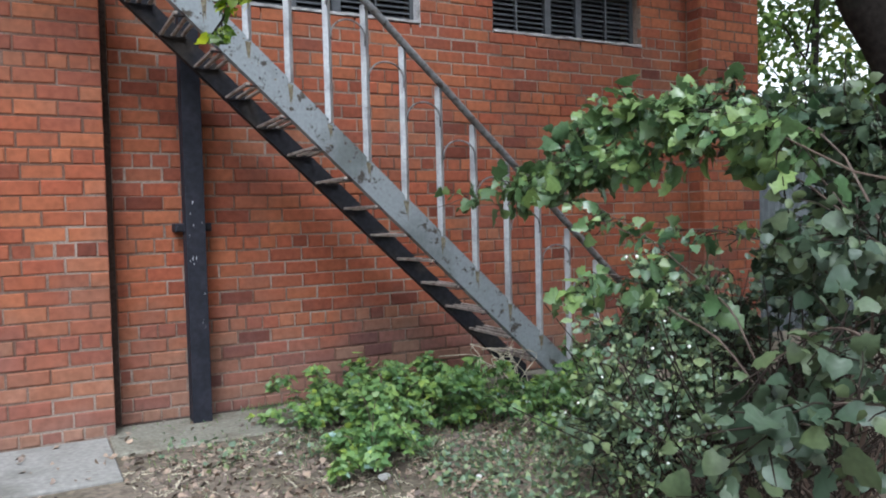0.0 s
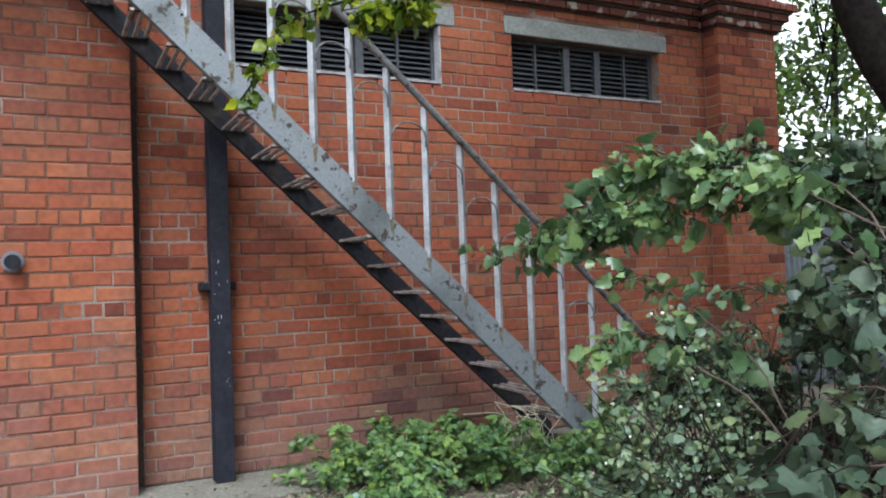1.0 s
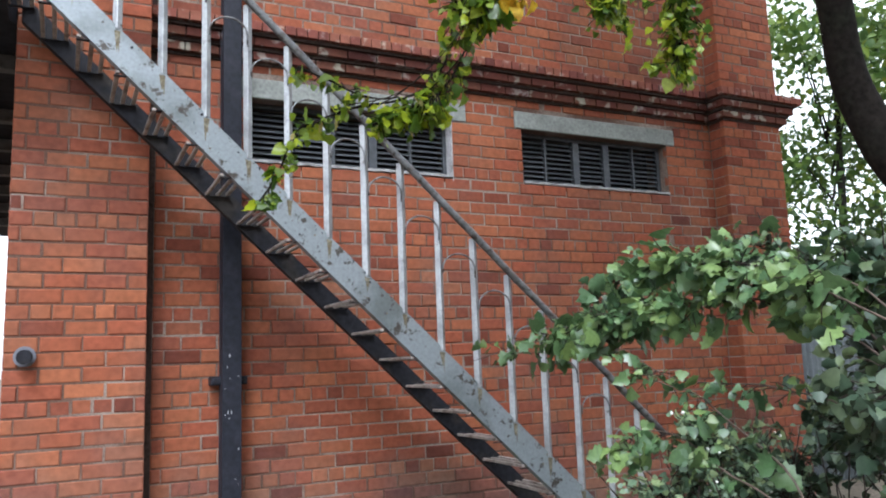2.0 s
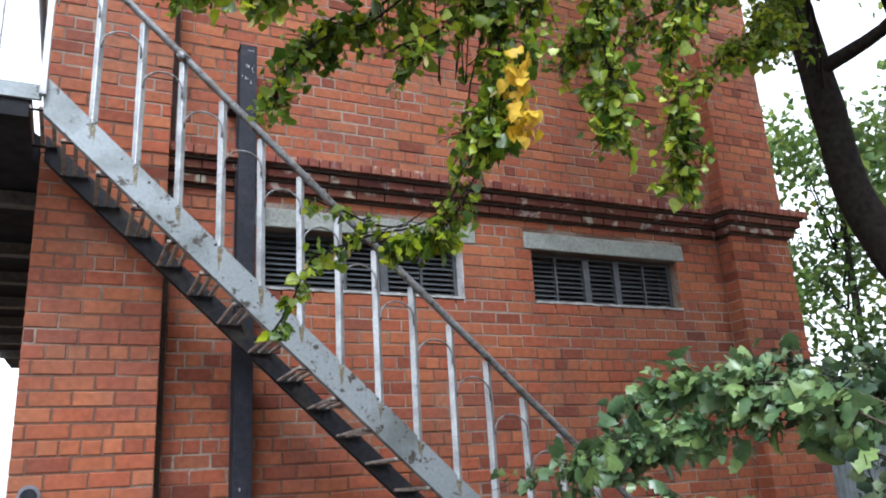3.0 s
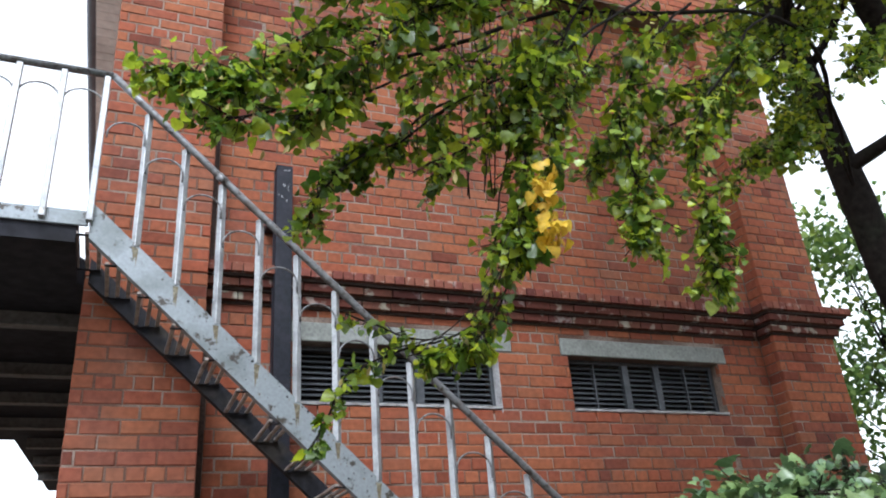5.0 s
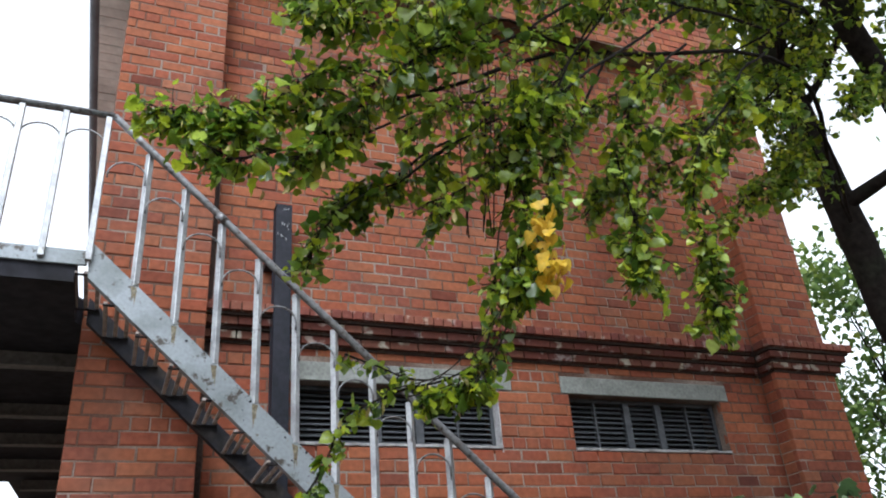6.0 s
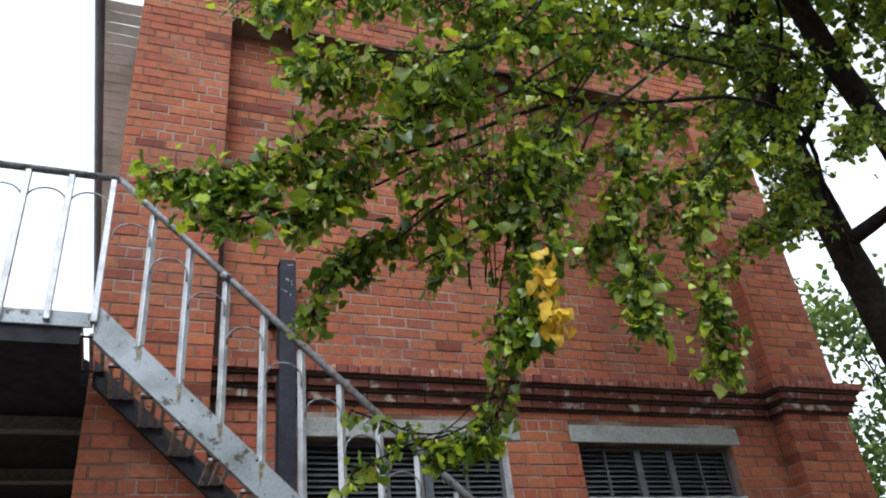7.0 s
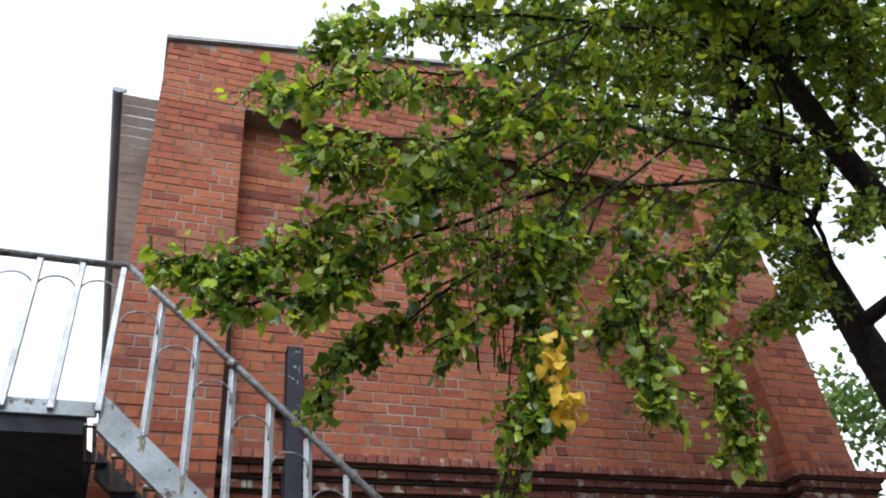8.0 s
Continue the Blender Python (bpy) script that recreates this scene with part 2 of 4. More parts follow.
def lay_bricks(owner, x0, x1, z0, z1, front, holes=(), single=None, seed=1, shift=0.0, top=None):
    """Bricks on the plane y = front; those inside single = (xa, xb, za, zb) are pieces of their own, the rest one mesh."""
    rng = random.Random(seed)
    verts, faces, count = [], [], 0
    k = math.floor((z0 - BASE) / COURSE)
    while BASE + k * COURSE < z1 - 0.01:
        za, zb = max(BASE + k * COURSE, z0), min(BASE + (k + 1) * COURSE, z1)
        zc, h = (za + zb) / 2, zb - za - JOINT
        spans = []
        cuts = sorted((a, b) for a, b, c, d in holes if c < zc < d)
        left = x0
        for a, b in cuts:
            spans.append((left, a))
            left = b
        spans.append((left, x1))
        for a, b in spans:
            for p, q, full in course_pieces(k, a, b, shift, rng):
                xc = (p + q) / 2
                if h < 0.02 or (top and zc + 0.06 > top(xc)):
                    continue
                dy, dz, turn = rng.uniform(-.0035, .0035), rng.uniform(-.0025, .0025), rng.uniform(-.009, .009)
                whole = full and h > COURSE - JOINT - 0.002
                if single and h > COURSE - JOINT - 0.002 and single[0] < xc < single[1] and single[2] < zc < single[3] and count < 298:
                    if whole:
                        me = shared_brick("header" if k % 6 == 0 else "stretcher", q - p, rng)
                    else:
                        me = from_lists("brick", *brick_shape(q - p, h, 0.05, rng), M_BRICK)
                    ob = new("brick", me)
                    ob.location, ob.rotation_euler = (xc, front + dy, zc + dz), (0, turn, 0)
                    ob.parent = owner
                    count += 1
                else:
                    v, f = brick_shape(q - p, h, 0.05, rng)
                    n = len(verts)
                    verts += [(x + xc, y + front + dy, z + zc + dz + x * turn) for x, y, z in v]
                    faces += [tuple(n + i for i in t) for t in f]
        k += 1
    ob = new("brickwork", from_lists("brickwork", verts, faces, M_BRICKS))
    ob.parent = owner
    return tagged(ob, kind="stuff")


# ---- ground ----
def ground_height(x, y):
    far = min(1.0, max(0.0, (abs(x - 1) + abs(y + 3) - 5) / 12))
    return (-0.012 + 0.03 * noise.noise((x * 0.9, y * 0.9, 0)) * min(1, max(0, -y - 0.4)) + 0.012 * noise.noise((x * 5, y * 5, 2)) * min(1, max(0, -y - 0.6))
            - 0.01 * (0.5 + 0.5 * min(1, max(0, -y))) * min(1, max(0, -y - 0.5)) + 0.1 * far * noise.noise((x * .2, y * .2, 5)))


def build_ground():
    def axis(lo, hi, step):
        inner = list(np.arange(lo, hi, step))
        out = [hi + 2 ** i for i in range(0, 11)]
        return sorted([lo - 2 ** i for i in range(0, 11)] + inner + out)
    xs, ys = axis(-5, 9, 0.12), axis(-8, 1.0, 0.12)
    v = [(x, y, float(ground_height(x, y)) if abs(x) < 40 and abs(y) < 40 else -0.05) for y in ys for x in xs]
    w = len(xs)
    f = [(i * w + j, i * w + j + 1, (i + 1) * w + j + 1, (i + 1) * w + j) for i in range(len(ys) - 1) for j in range(w - 1)]
    ob = new("ground", from_lists("ground", v, f, M_GROUND))
    return tagged(ob, "bare brown soil strewn with dead leaves", "ground", kind="structure")


ground = build_ground()
pavement = structure("pavement", add_box(box((-4.0, -1.22, -0.1), (-1.82, -0.27, 0.006), 0.008), (-1.81, -1.22, -0.1), (-0.62, -0.27, 0.004), 0.008),
                     M_SLAB, "pale grey concrete paving slabs along the wall", "pavement")
apron = structure("pavement_apron", box((-0.61, -0.72, -0.1), (3.2, 0.0, 0.0), 0.015), M_APRON,
                  "dusty concrete strip with dead leaves along the wall foot", "pavement")

# ---- building ----
XL, XA, XB, XR = -1.39, -0.565, 4.885, 5.69     # outer left, pilaster edges, outer right
NICHE_TOP, EAVES = 7.67, 7.56
PIER_R = -0.20                                 # front plane of the right pier
W1 = (0.17, 1.895, 2.945, 3.487)
W2 = (2.60, 4.285, 2.945, 3.487)
L1 = (0.09, 2.035, 3.487, 3.648)
L2 = (2.53, 4.393, 3.487, 3.648)


def gable(x):
    return 8.50 + 0.20 * (min(x, XL + XR - x) - XL)


def core_with_holes(x0, x1, z0, z1, y0, y1, holes):
    bm = bmesh.new()
    xs = sorted({x0, x1, *[h[0] for h in holes], *[h[1] for h in holes]})
    zs = sorted({z0, z1, *[h[2] for h in holes], *[h[3] for h in holes]})
    for a, b in zip(xs, xs[1:]):
        for c, d in zip(zs, zs[1:]):
            if not any(h[0] < (a + b) / 2 < h[1] and h[2] < (c + d) / 2 < h[3] for h in holes):
                add_box(bm, (a, y0, c), (b, y1, d))
    bmesh.ops.remove_doubles(bm, verts=bm.verts, dist=1e-5)
    return bm


wall_north = structure("wall_north", core_with_holes(XA, XB, -0.1, 8.2, 0.005, 0.34, [W1, W2]), M_MORTAR,
                       "weathered red brick wall with pale mortar joints", "wall")
wall_pier_left = structure("wall_pier_left", box((XL + .004, -0.245, -0.1), (XA - .004, 0.34, 8.2)), M_MORTAR,
                           "broad projecting red brick pier, grimy towards its foot", "wall")
wall_pier_right = structure("wall_pier_right", box((XB + .004, PIER_R + .005, -0.1), (XR - .004, 0.34, 8.2)), M_MORTAR,
                            "projecting red brick corner pier", "wall")
bm = bmesh.new()
add_prism(bm, [(XL + .004, NICHE_TOP), (XR - .004, NICHE_TOP), (XR - .004, gable(XR) - .01), ((XL + XR) / 2, gable((XL + XR) / 2) - .01), (XL + .004, gable(XL) - .01)], -0.243, 0.34)
wall_gable = structure("wall_gable", bm, M_MORTAR, "red brick gable band under the roof edge", "wall")
bm = bmesh.new()
add_box(bm, (XL + .01, 0.34, -0.1), (XL + 0.3, 9.0, EAVES))
add_box(bm, (XR - 0.3, 0.34, -0.1), (XR - .01, 9.0, EAVES))
add_box(bm, (XL + .3, 8.7, -0.1), (XR - .3, 9.0, EAVES))
wall_sides = structure("wall_sides", bm, M_BRICKS, "plain red brick side and back walls", "wall")
# never in view; added to cut the sky light that reaches the brickwork
wall_opposite = structure("wall_opposite", box((-2.5, -9.0, -0.1), (15.0, -8.6, 4.5)), M_BRICKS, "unseen brick wall added behind the camera to block sky light")
bm = bmesh.new()
mid = (XL + XR) / 2
for s0, s1 in ((XL - 0.38, mid), (XR + 0.38, mid)):
    add_prism(bm, [(s0, EAVES + .09), (s1, gable(mid) - 0.3), (s1, gable(mid) - 0.22), (s0, EAVES + .17)], 0.341, 9.2)
roof = structure("roof", bm, M_ROOF, "low pitched dark sheet roof behind the gable", "roof")
bm = bmesh.new()
for a, b in ((XL - 0.03, mid), (mid, XR + 0.03)):
    add_prism(bm, [(a, gable(a)), (b, gable(b)), (b, gable(b) + .05), (a, gable(a) + .05)], -0.29, 0.36)
coping = structure("trim_coping", bm, M_COPING, "thin grey coping along the gable", "trim")
eaves = thing("trim_eaves", "pale boarded eaves with a grey gutter", "eaves", kind="structure")
for k in range(66):
    part("board", box((XL - 0.33, -0.24 + k * 0.14, EAVES + (.004 if k % 3 == 1 else 0)), (XL + .004, -0.24 + k * 0.14 + 0.131, EAVES + 0.025), .004), M_EAVES, eaves)
bm = bmesh.new()
prof = [(-1.70 + 0.065 * math.cos(a), EAVES + 0.07 + 0.065 * math.sin(a)) for a in (math.pi + math.pi * i / 8 for i in range(9))]
prof += [(x * 1.0 + (0.005 if x < -1.7 else -0.005), z) for x, z in prof[::-1][0:1]]
add_prism(bm, [(x - 0.055, z) for x, z in prof], -0.25, 9.0)
part("gutter", bm, M_GUTTER, eaves)

# brick courses; the pieces
lay_bricks(wall_north, XA + 0.062, XB, 0.0, 3.76, 0.0, [W1, W2, L1, L2], single=(-0.2, 2.05, 0.4, 2.02), seed=3)
part("joint_filler", box((XA, 0.004, 0.0), (XA + 0.06, 0.02, 5.283)), M_JOINT, wall_north, "dark open joint beside the pier")
part("joint_filler", box((XA, -0.022, -0.02), (3.2, -0.001, 0.007)), M_JOINT, wall_north, "dark gap along the wall foot")
lay_bricks(wall_north, XA + 0.062, XB, 4.05, 5.285, 0.0, seed=4, shift=0.03)
lay_bricks(wall_north, XA, XB, 5.285, NICHE_TOP, 0.0, seed=9, shift=0.03)
lay_bricks(wall_pier_left, XL, XA, 0.0, NICHE_TOP, -0.25, single=(XL - .1, XA + .1, 0.3, 6.9), seed=5, shift=0.11)
lay_bricks(wall_pier_right, XB, XR, 0.0, NICHE_TOP, PIER_R, single=(XB, XR, 1.5, 7.5), seed=6, shift=0.05)
lay_bricks(wall_gable, XL, XR, NICHE_TOP + 0.005, 9.4, -0.25, seed=7, shift=0.02, top=gable)


# returns of the right pier and of the left pier's foot side
def lay_return(owner, x, y0, y1, z0, z1, face, seed, material):
    rng = random.Random(seed)
    verts, faces = [], []
    k = 0
    while BASE + (k + 1) * COURSE < z1:
        zc = BASE + (k + 0.5) * COURSE
        v, f = brick_shape(y1 - y0, COURSE - 0.004, 0.05, rng)
        n = len(verts)
        verts += [(x + face * (y_), (y0 + y1) / 2 + x_, z_ + zc) for x_, y_, z_ in v]
        faces += [tuple(n + i for i in (t if face < 0 else t[::-1])) for t in f]
        k += 1
    ob = new("brickwork", from_lists("brickwork", verts, faces, material))
    ob.parent = owner
    tagged(ob, kind="stuff")


lay_return(wall_pier_right, XB, PIER_R + 0.048, 0.0, 0.0, NICHE_TOP, 1, 11, M_BRICKS)
lay_return(wall_pier_left, XA, -0.202, 0.0, 0.0, NICHE_TOP, -1, 12, M_BRICKS)


# cornice: two plain oversailing courses and a row of headers on edge, also round the right pier
def build_cornice():
    co = thing("trim_cornice", "stepped dark red brick cornice with whitish stains", "cornice", kind="structure")
    rng = random.Random(21)
    bm = bmesh.new()
    steps = ((3.772, 3.848, 0.055), (3.868, 3.942, 0.11), (3.962, 4.045, 0.17))
    for z0, z1, out in steps:
        add_box(bm, (XA, -out + .04, z0 - .02), (XB - out, 0.007, z1 - .004))
        add_box(bm, (XB - out + .04, PIER_R - out + .04, z0 - .02), (XR + out - .04, 0.1, z1 - .004))
    # mortar bed coloured dark to paint the shadow under each oversailing course
    part("shadow_gap_bed", bm, M_JOINT, co)
    for z0, z1, out in steps:
        on_edge = out > 0.15
        step = 0.088 if on_edge else 0.2485
        for xa, xb, y in ((XA, XB - out, -out), (XB - out, XR + out, PIER_R - out)):
            x = xa
            while x < xb - 0.03:
                w = min(step, xb - x) - 0.008
                b = box((x + .004, y + rng.uniform(-.003, .003), z0 + .004), (x + .004 + w, y + 0.06, z1 - .006), 0.004)
                part("brick", b, M_EDGE if on_edge else M_SOOTY, co)
                x += step
        b = bmesh.new()
        part("brick", add_box(b, (XB - out, PIER_R - out + .061, z0 + .004), (XB - out + .05, -out - .002, z1 - .006), 0.004), M_SOOTY, co)


build_cornice()


# ---- louvred windows ----
def rough_sill(x0, x1, z0):
    """A trowelled strip of cement with a broken front edge."""
    bm, n = bmesh.new(), 34
    rows = []
    for i in range(n + 1):
        x = x0 + (x1 - x0) * i / n
        a, b = noise.noise((x * 9, 1, z0)), noise.noise((x * 23, 4, z0))
        y, lo, hi = -0.008 - 0.012 * a, z0 - 0.012 + 0.009 * b, z0 + 0.008 + 0.005 * a + 0.003 * b
        rows.append([bm.verts.new(p) for p in ((x, y, lo), (x, y - 0.003, hi), (x, 0.14, hi + 0.004), (x, 0.14, lo))])
    for p, q in zip(rows, rows[1:]):
        for k in range(4):
            bm.faces.new((p[k], q[k], q[(k + 1) % 4], p[(k + 1) % 4]))
    bm.faces.new(rows[0])
    bm.faces.new(rows[-1][::-1])
    bmesh.ops.recalc_face_normals(bm, faces=bm.faces)
    return bm


def build_window(name, w, lint, label):
    x0, x1, z0, z1 = w
    win = thing(name, label, "window", (0, 0, 0), kind="structure")
    part("lintel", box((lint[0], -0.006, lint[2] + .003), (lint[1], 0.2, lint[3]), 0.006), M_CONCRETE, win, "grey concrete lintel")
    part("window_sill", rough_sill(x0 + .002, x1 - .002, z0 + .054), M_SILL, win, "thin pale cement sill")
    width = x1 - x0
    yf = 0.11
    # near-black sheet in place of the unlit room behind the slats
    part("dark_room_sheet", box((x0, 0.30, z0), (x1, 0.32, z1)), M_INSIDE, win)
    fr = bmesh.new()
    for a, b in (((x0, yf, z0 + .004), (x0 + .04, yf + .05, z1)), ((x1 - .04, yf, z0 + .004), (x1, yf + .05, z1)),
                 ((x0 + .04, yf, z0 + .004), (x1 - .04, yf + .05, z0 + .03)), ((x0 + .04, yf, z1 - .035), (x1 - .04, yf + .05, z1))):
        add_box(fr, a, b, 0.003)
    part("window_frame", fr, M_LOUVRE, win)
    cuts = [0.0]
    for fx, half in ((0.19, .011), (0.39, .034), (0.60, .034), (0.80, .011)):
        c = x0 + fx * width
        part("mullion", box((c - half, yf - (.012 if half > .02 else 0), z0 + .03), (c + half, yf + .05, z1 - .035), .003), M_LOUVRE, win)
        cuts += [c - half - x0, c + half - x0]
    cuts.append(width)
    slat = None
    rng = random.Random(name)
    for a, b in zip(cuts[::2], cuts[1::2]):
        a, b = x0 + max(a, .04), x0 + min(b, width - .04)
        me = mesh_of("slat", add_prism(bmesh.new(), [(0, 0), (b - a - .004, 0), (b - a - .004, .004), (0, .004)], 0, 0.052), M_LOUVRE)
        for k in range(10):
            ob = new("slat", me)
            ob.location = (a + .002, yf + .004, z0 + 0.042 + k * 0.0455)
            ob.rotation_euler = (radians(38 + rng.uniform(-4, 4)), 0, radians(rng.uniform(-.3, .3)))
            ob.parent = win
    return win


win_a = build_window("window_1", W1, L1, "wide low louvred window with dark grey slats under a concrete lintel")
part("reveal_plaster", box((W1[1] - .010, -.003, W1[2] + .012), (W1[1] + .001, .108, W1[3] - .002), .003), M_SILL, win_a, "pale cement smeared on the reveal")
build_window("window_2", W2, L2, "wide low dark louvred window under a chipped concrete lintel")


# ---- steel post against the wall ----
def build_post():
    post = thing("steel_post", "tall blue-black painted steel post clamped to the brick wall", "post", (0, -0.15, 0))
    bm = bmesh.new()
    add_box(bm, (-0.066, -0.065, -0.05), (0.066, -0.053, 4.92), .003)
    add_box(bm, (-0.066, 0.053, -0.05), (0.066, 0.065, 4.92), .003)
    add_box(bm, (-0.060, -0.053, -0.05), (-0.048, 0.053, 4.915))
    add_box(bm, (0.048, -0.053, -0.05), (0.060, 0.053, 4.915))
    part("shaft", bm, M_POST, post)
    part("cap", box((-.066, -.065, 4.921), (.066, .065, 4.93)), M_POST, post)
    rng = random.Random(5)
    for z in (1.36, 4.42):
        part("clamp", box((-0.125, 0.02, z - .03), (0.125, 0.15, z + .03), .006), M_POST, post, "flat steel wall clamp")
        for sx in (-1, 1):
            part("bolt", tube([(sx * .1, .02, z), (sx * .1, -.005, z)], .014, 6), M_DARKSTEEL, post)
    for k in range(26):
        x, z = rng.uniform(-.05, .05), rng.choice((rng.uniform(.5, 1.6), rng.uniform(1.1, 1.4), rng.uniform(4.6, 4.9)))
        w, h = rng.uniform(.002, .006), rng.uniform(.004, .022)
        pts = [(x + w * math.cos(a) * rng.uniform(.5, 1), z + h * math.sin(a) * rng.uniform(.5, 1)) for a in (math.tau * i / 6 for i in range(6))]
        part("paint_chip", add_prism(bmesh.new(), pts, -.0665, -.064), M_CHIP, post)
    return post


build_post()

# ---- steel staircase ----
SY, IY = -0.95, -0.36            # planes of the outer and inner stringer


def stringer_top(x):
    return 1.204 + 0.94 * (1.614 - x)


def rail_z(x):
    return 4.985 - 0.931 * (x + 1.336)


def build_stairs():
    st = thing("staircase", "steep grey painted steel staircase with rusty patches and bar treads", "staircase", (0, 0, 0))
    deep = 0.245
    xa, xb = -1.36, 2.62

    def stringer(y, out, material, label, lift=0.0, deep=0.245):
        """A channel section drawn down the slope; its flanges point to out."""
        bm = bmesh.new()
        t, w, g = 0.014, 0.009 * out, 0.06 * out
        prof = [(0, 0), (g, 0), (g, -t), (w, -t), (w, t - deep), (g, t - deep), (g, -deep), (0, -deep)]
        ends = [[bm.verts.new((x, y + py, stringer_top(x) + lift + pz)) for py, pz in prof] for x in (xa, xb)]
        for i in range(8):
            j = (i + 1) % 8
            bm.faces.new((ends[0][i], ends[0][j], ends[1][j], ends[1][i]))
        bm.faces.new(ends[0])
        bm.faces.new(ends[1][::-1])
        bmesh.ops.recalc_face_normals(bm, faces=bm.faces)
        return part("stringer", bm, material, st, label)

    outer = stringer(SY - 0.005, 1, M_STEEL, "pale grey painted stringer with rust spots")
    # inner stringer is coloured much darker than the outer one
    stringer(IY, 1, M_DARKSTEEL, "near-black stringer beside the wall", -0.12, 0.178)
    rng = random.Random(8)
    # rust and paint loss on the outer stringer
    for k in range(150):
        x = rng.choice((rng.uniform(-1.2, 2.5), rng.gauss(0.1, 0.12), rng.gauss(0.75, 0.2), rng.gauss(-0.35, 0.1)))
        z = stringer_top(x) - rng.choice((rng.uniform(0.004, 0.05), rng.uniform(0.01, 0.2)))
        s = rng.choice((.002, .003, .004, .007)) * rng.uniform(.6, 1.4)
        pts = [(x + s * math.cos(a) * rng.uniform(.5, 1.2), z + s * 1.2 * math.sin(a) * rng.uniform(.5, 1.2)) for a in (math.tau * i / 7 for i in range(7))]
        part("rust_spot", add_prism(bmesh.new(), pts, SY - .0068, SY - .004), rng.choice((M_RUST, M_DARKSTEEL, M_DARKSTEEL)), outer)
    # treads: three bars each, resting on ledges
    def bar_mesh():
        return mesh_of("bar", box((-0.0125, SY + .011, -0.0125), (0.0125, IY - .002, 0.006), .003), M_TREAD)

    first, other = bar_mesh(), bar_mesh()
    for k in range(-11, 8):
        x, z = 0.837 + 0.2073 * k, 1.662 - 0.1942 * k
        tread = new("tread", first)
        tread.parent, tread.location = st, (x + .069, 0, z)
        for q in (-1, 1):
            ob = new("bar", other)
            ob.location = (0.069 * q + rng.uniform(-.004, .004), 0, rng.uniform(-.004, .004))
            ob.rotation_euler = (rng.uniform(-.007, .007), 0, rng.uniform(-.005, .005))
            ob.parent = tread
        for y in (IY - .03, SY + .0115):
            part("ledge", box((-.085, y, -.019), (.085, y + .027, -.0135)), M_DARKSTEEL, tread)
    # balusters, square tube set cornerwise
    xs = [0.993 - 0.2596 * n for n in range(1, 9)][::-1] + [0.993 + 0.2735 * n for n in range(0, 8)]
    for x in xs:
        bm = bmesh.new()
        z0, z1 = stringer_top(x) - 0.019, rail_z(x) - 0.012
        add_box(bm, (-.021, -.021, z0), (.021, .021, z1), .004)
        bmesh.ops.rotate(bm, verts=bm.verts, cent=(0, 0, 0), matrix=Matrix.Rotation(radians(40 + rng.uniform(-5, 5)), 3, "Z"))
        lean = rng.uniform(-.004, .004)
        for v in bm.verts:
            v.co.x += x + lean * (v.co.z - z0)
            v.co.y += SY + 0.012
        bal = part("baluster", bm, M_BALUSTER, st)
        pts = [(x + dx * rng.uniform(.7, 1.2), z0 + dz * rng.uniform(.7, 1.3)) for dx, dz in ((-.022, -.005), (-.012, -.06), (-.004, -.13), (.004, -.08), (.01, -.12), (.018, -.03), (.02, -.012))]
        part("rust_streak", add_prism(bmesh.new(), pts, SY - .0062, SY - .0045), M_RUST, bal)
    # arches between balusters
    for a, b in zip([-1.345] + xs, xs):
        zb = rail_z(b) - 0.235
        r = (b - a) / 2 - 0.012
        pts = [((a + b) / 2 - r * math.cos(t), SY - .03, zb + 0.105 * math.sin(t)) for t in (math.pi * i / 14 for i in range(15))]
        pts = [(pts[0][0], SY - .03, zb - .03)] + pts + [(pts[-1][0], SY - .03, zb - .06)]
        part("arch_bar", tube(pts, 0.0065, 6), M_RAIL, st)
    pts = [(-1.336, SY - .03, rail_z(-1.336))]
    for i in range(1, 21):
        x = -1.336 + i * (3.13 + 1.336) / 20
        pts.append((x, SY - .03, rail_z(x) + rng.uniform(-.003, .003)))
    part("handrail", tube(pts, 0.0255, 12), M_RAIL, st, "bare worn pipe handrail")
    x = -0.575
    part("clamp", tube([(x - .028, SY - .03, rail_z(x) + .026), (x + .028, SY - .03, rail_z(x) - .026)], 0.0295, 10), M_RAIL, st)
    part("foot_plate", box((2.38, SY - .06, -0.03), (2.72, IY + .09, 0.02), .005), M_DARKSTEEL, st)
    return st


build_stairs()


# ---- landing, a deck on joists that runs past the building ----
def build_landing():
    top = 3.935
    deck = thing("landing", "raised steel deck with a dark underside on joists", "landing", (0, 0, 0))
    outline = [(-1.435, SY), (-1.435, -.3), (-1.395, -.24), (-1.395, 8.6), (-2.0, 8.6), (-2.2, 4.8), (-6.0, 4.5), (-6.0, SY)]
    bm = bmesh.new()
    lo = [bm.verts.new((x, y + .01, 3.72)) for x, y in outline]
    hi = [bm.verts.new((x, y + .01, top - .02)) for x, y in outline]
    bm.faces.new(lo)
    bm.faces.new(hi[::-1])
    for i in range(len(lo)):
        j = (i + 1) % len(lo)
        bm.faces.new((lo[i], lo[j], hi[j], hi[i]))
    bmesh.ops.recalc_face_normals(bm, faces=bm.faces)
    # near-black slab colour stands in for the shade under the deck
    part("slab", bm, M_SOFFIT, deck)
    # pale top, out of view, added as a reflector for the eaves boards
    part("paving", box((-6.0, SY + .015, 3.9155), (-1.44, 4.4, 3.93)), M_SLAB, deck, "unseen pale deck top added to bounce light onto the eaves")
    part("fascia", box((-6.0, SY - .012, 3.83), (-1.372, SY + .006, top), .004), M_STEEL, deck, "pale grey edge beam")
    for y in (0.35, 1.65, 2.62, 3.68, 4.7, 5.8, 6.9):
        x0 = -6 if y < 4.4 else -2.05
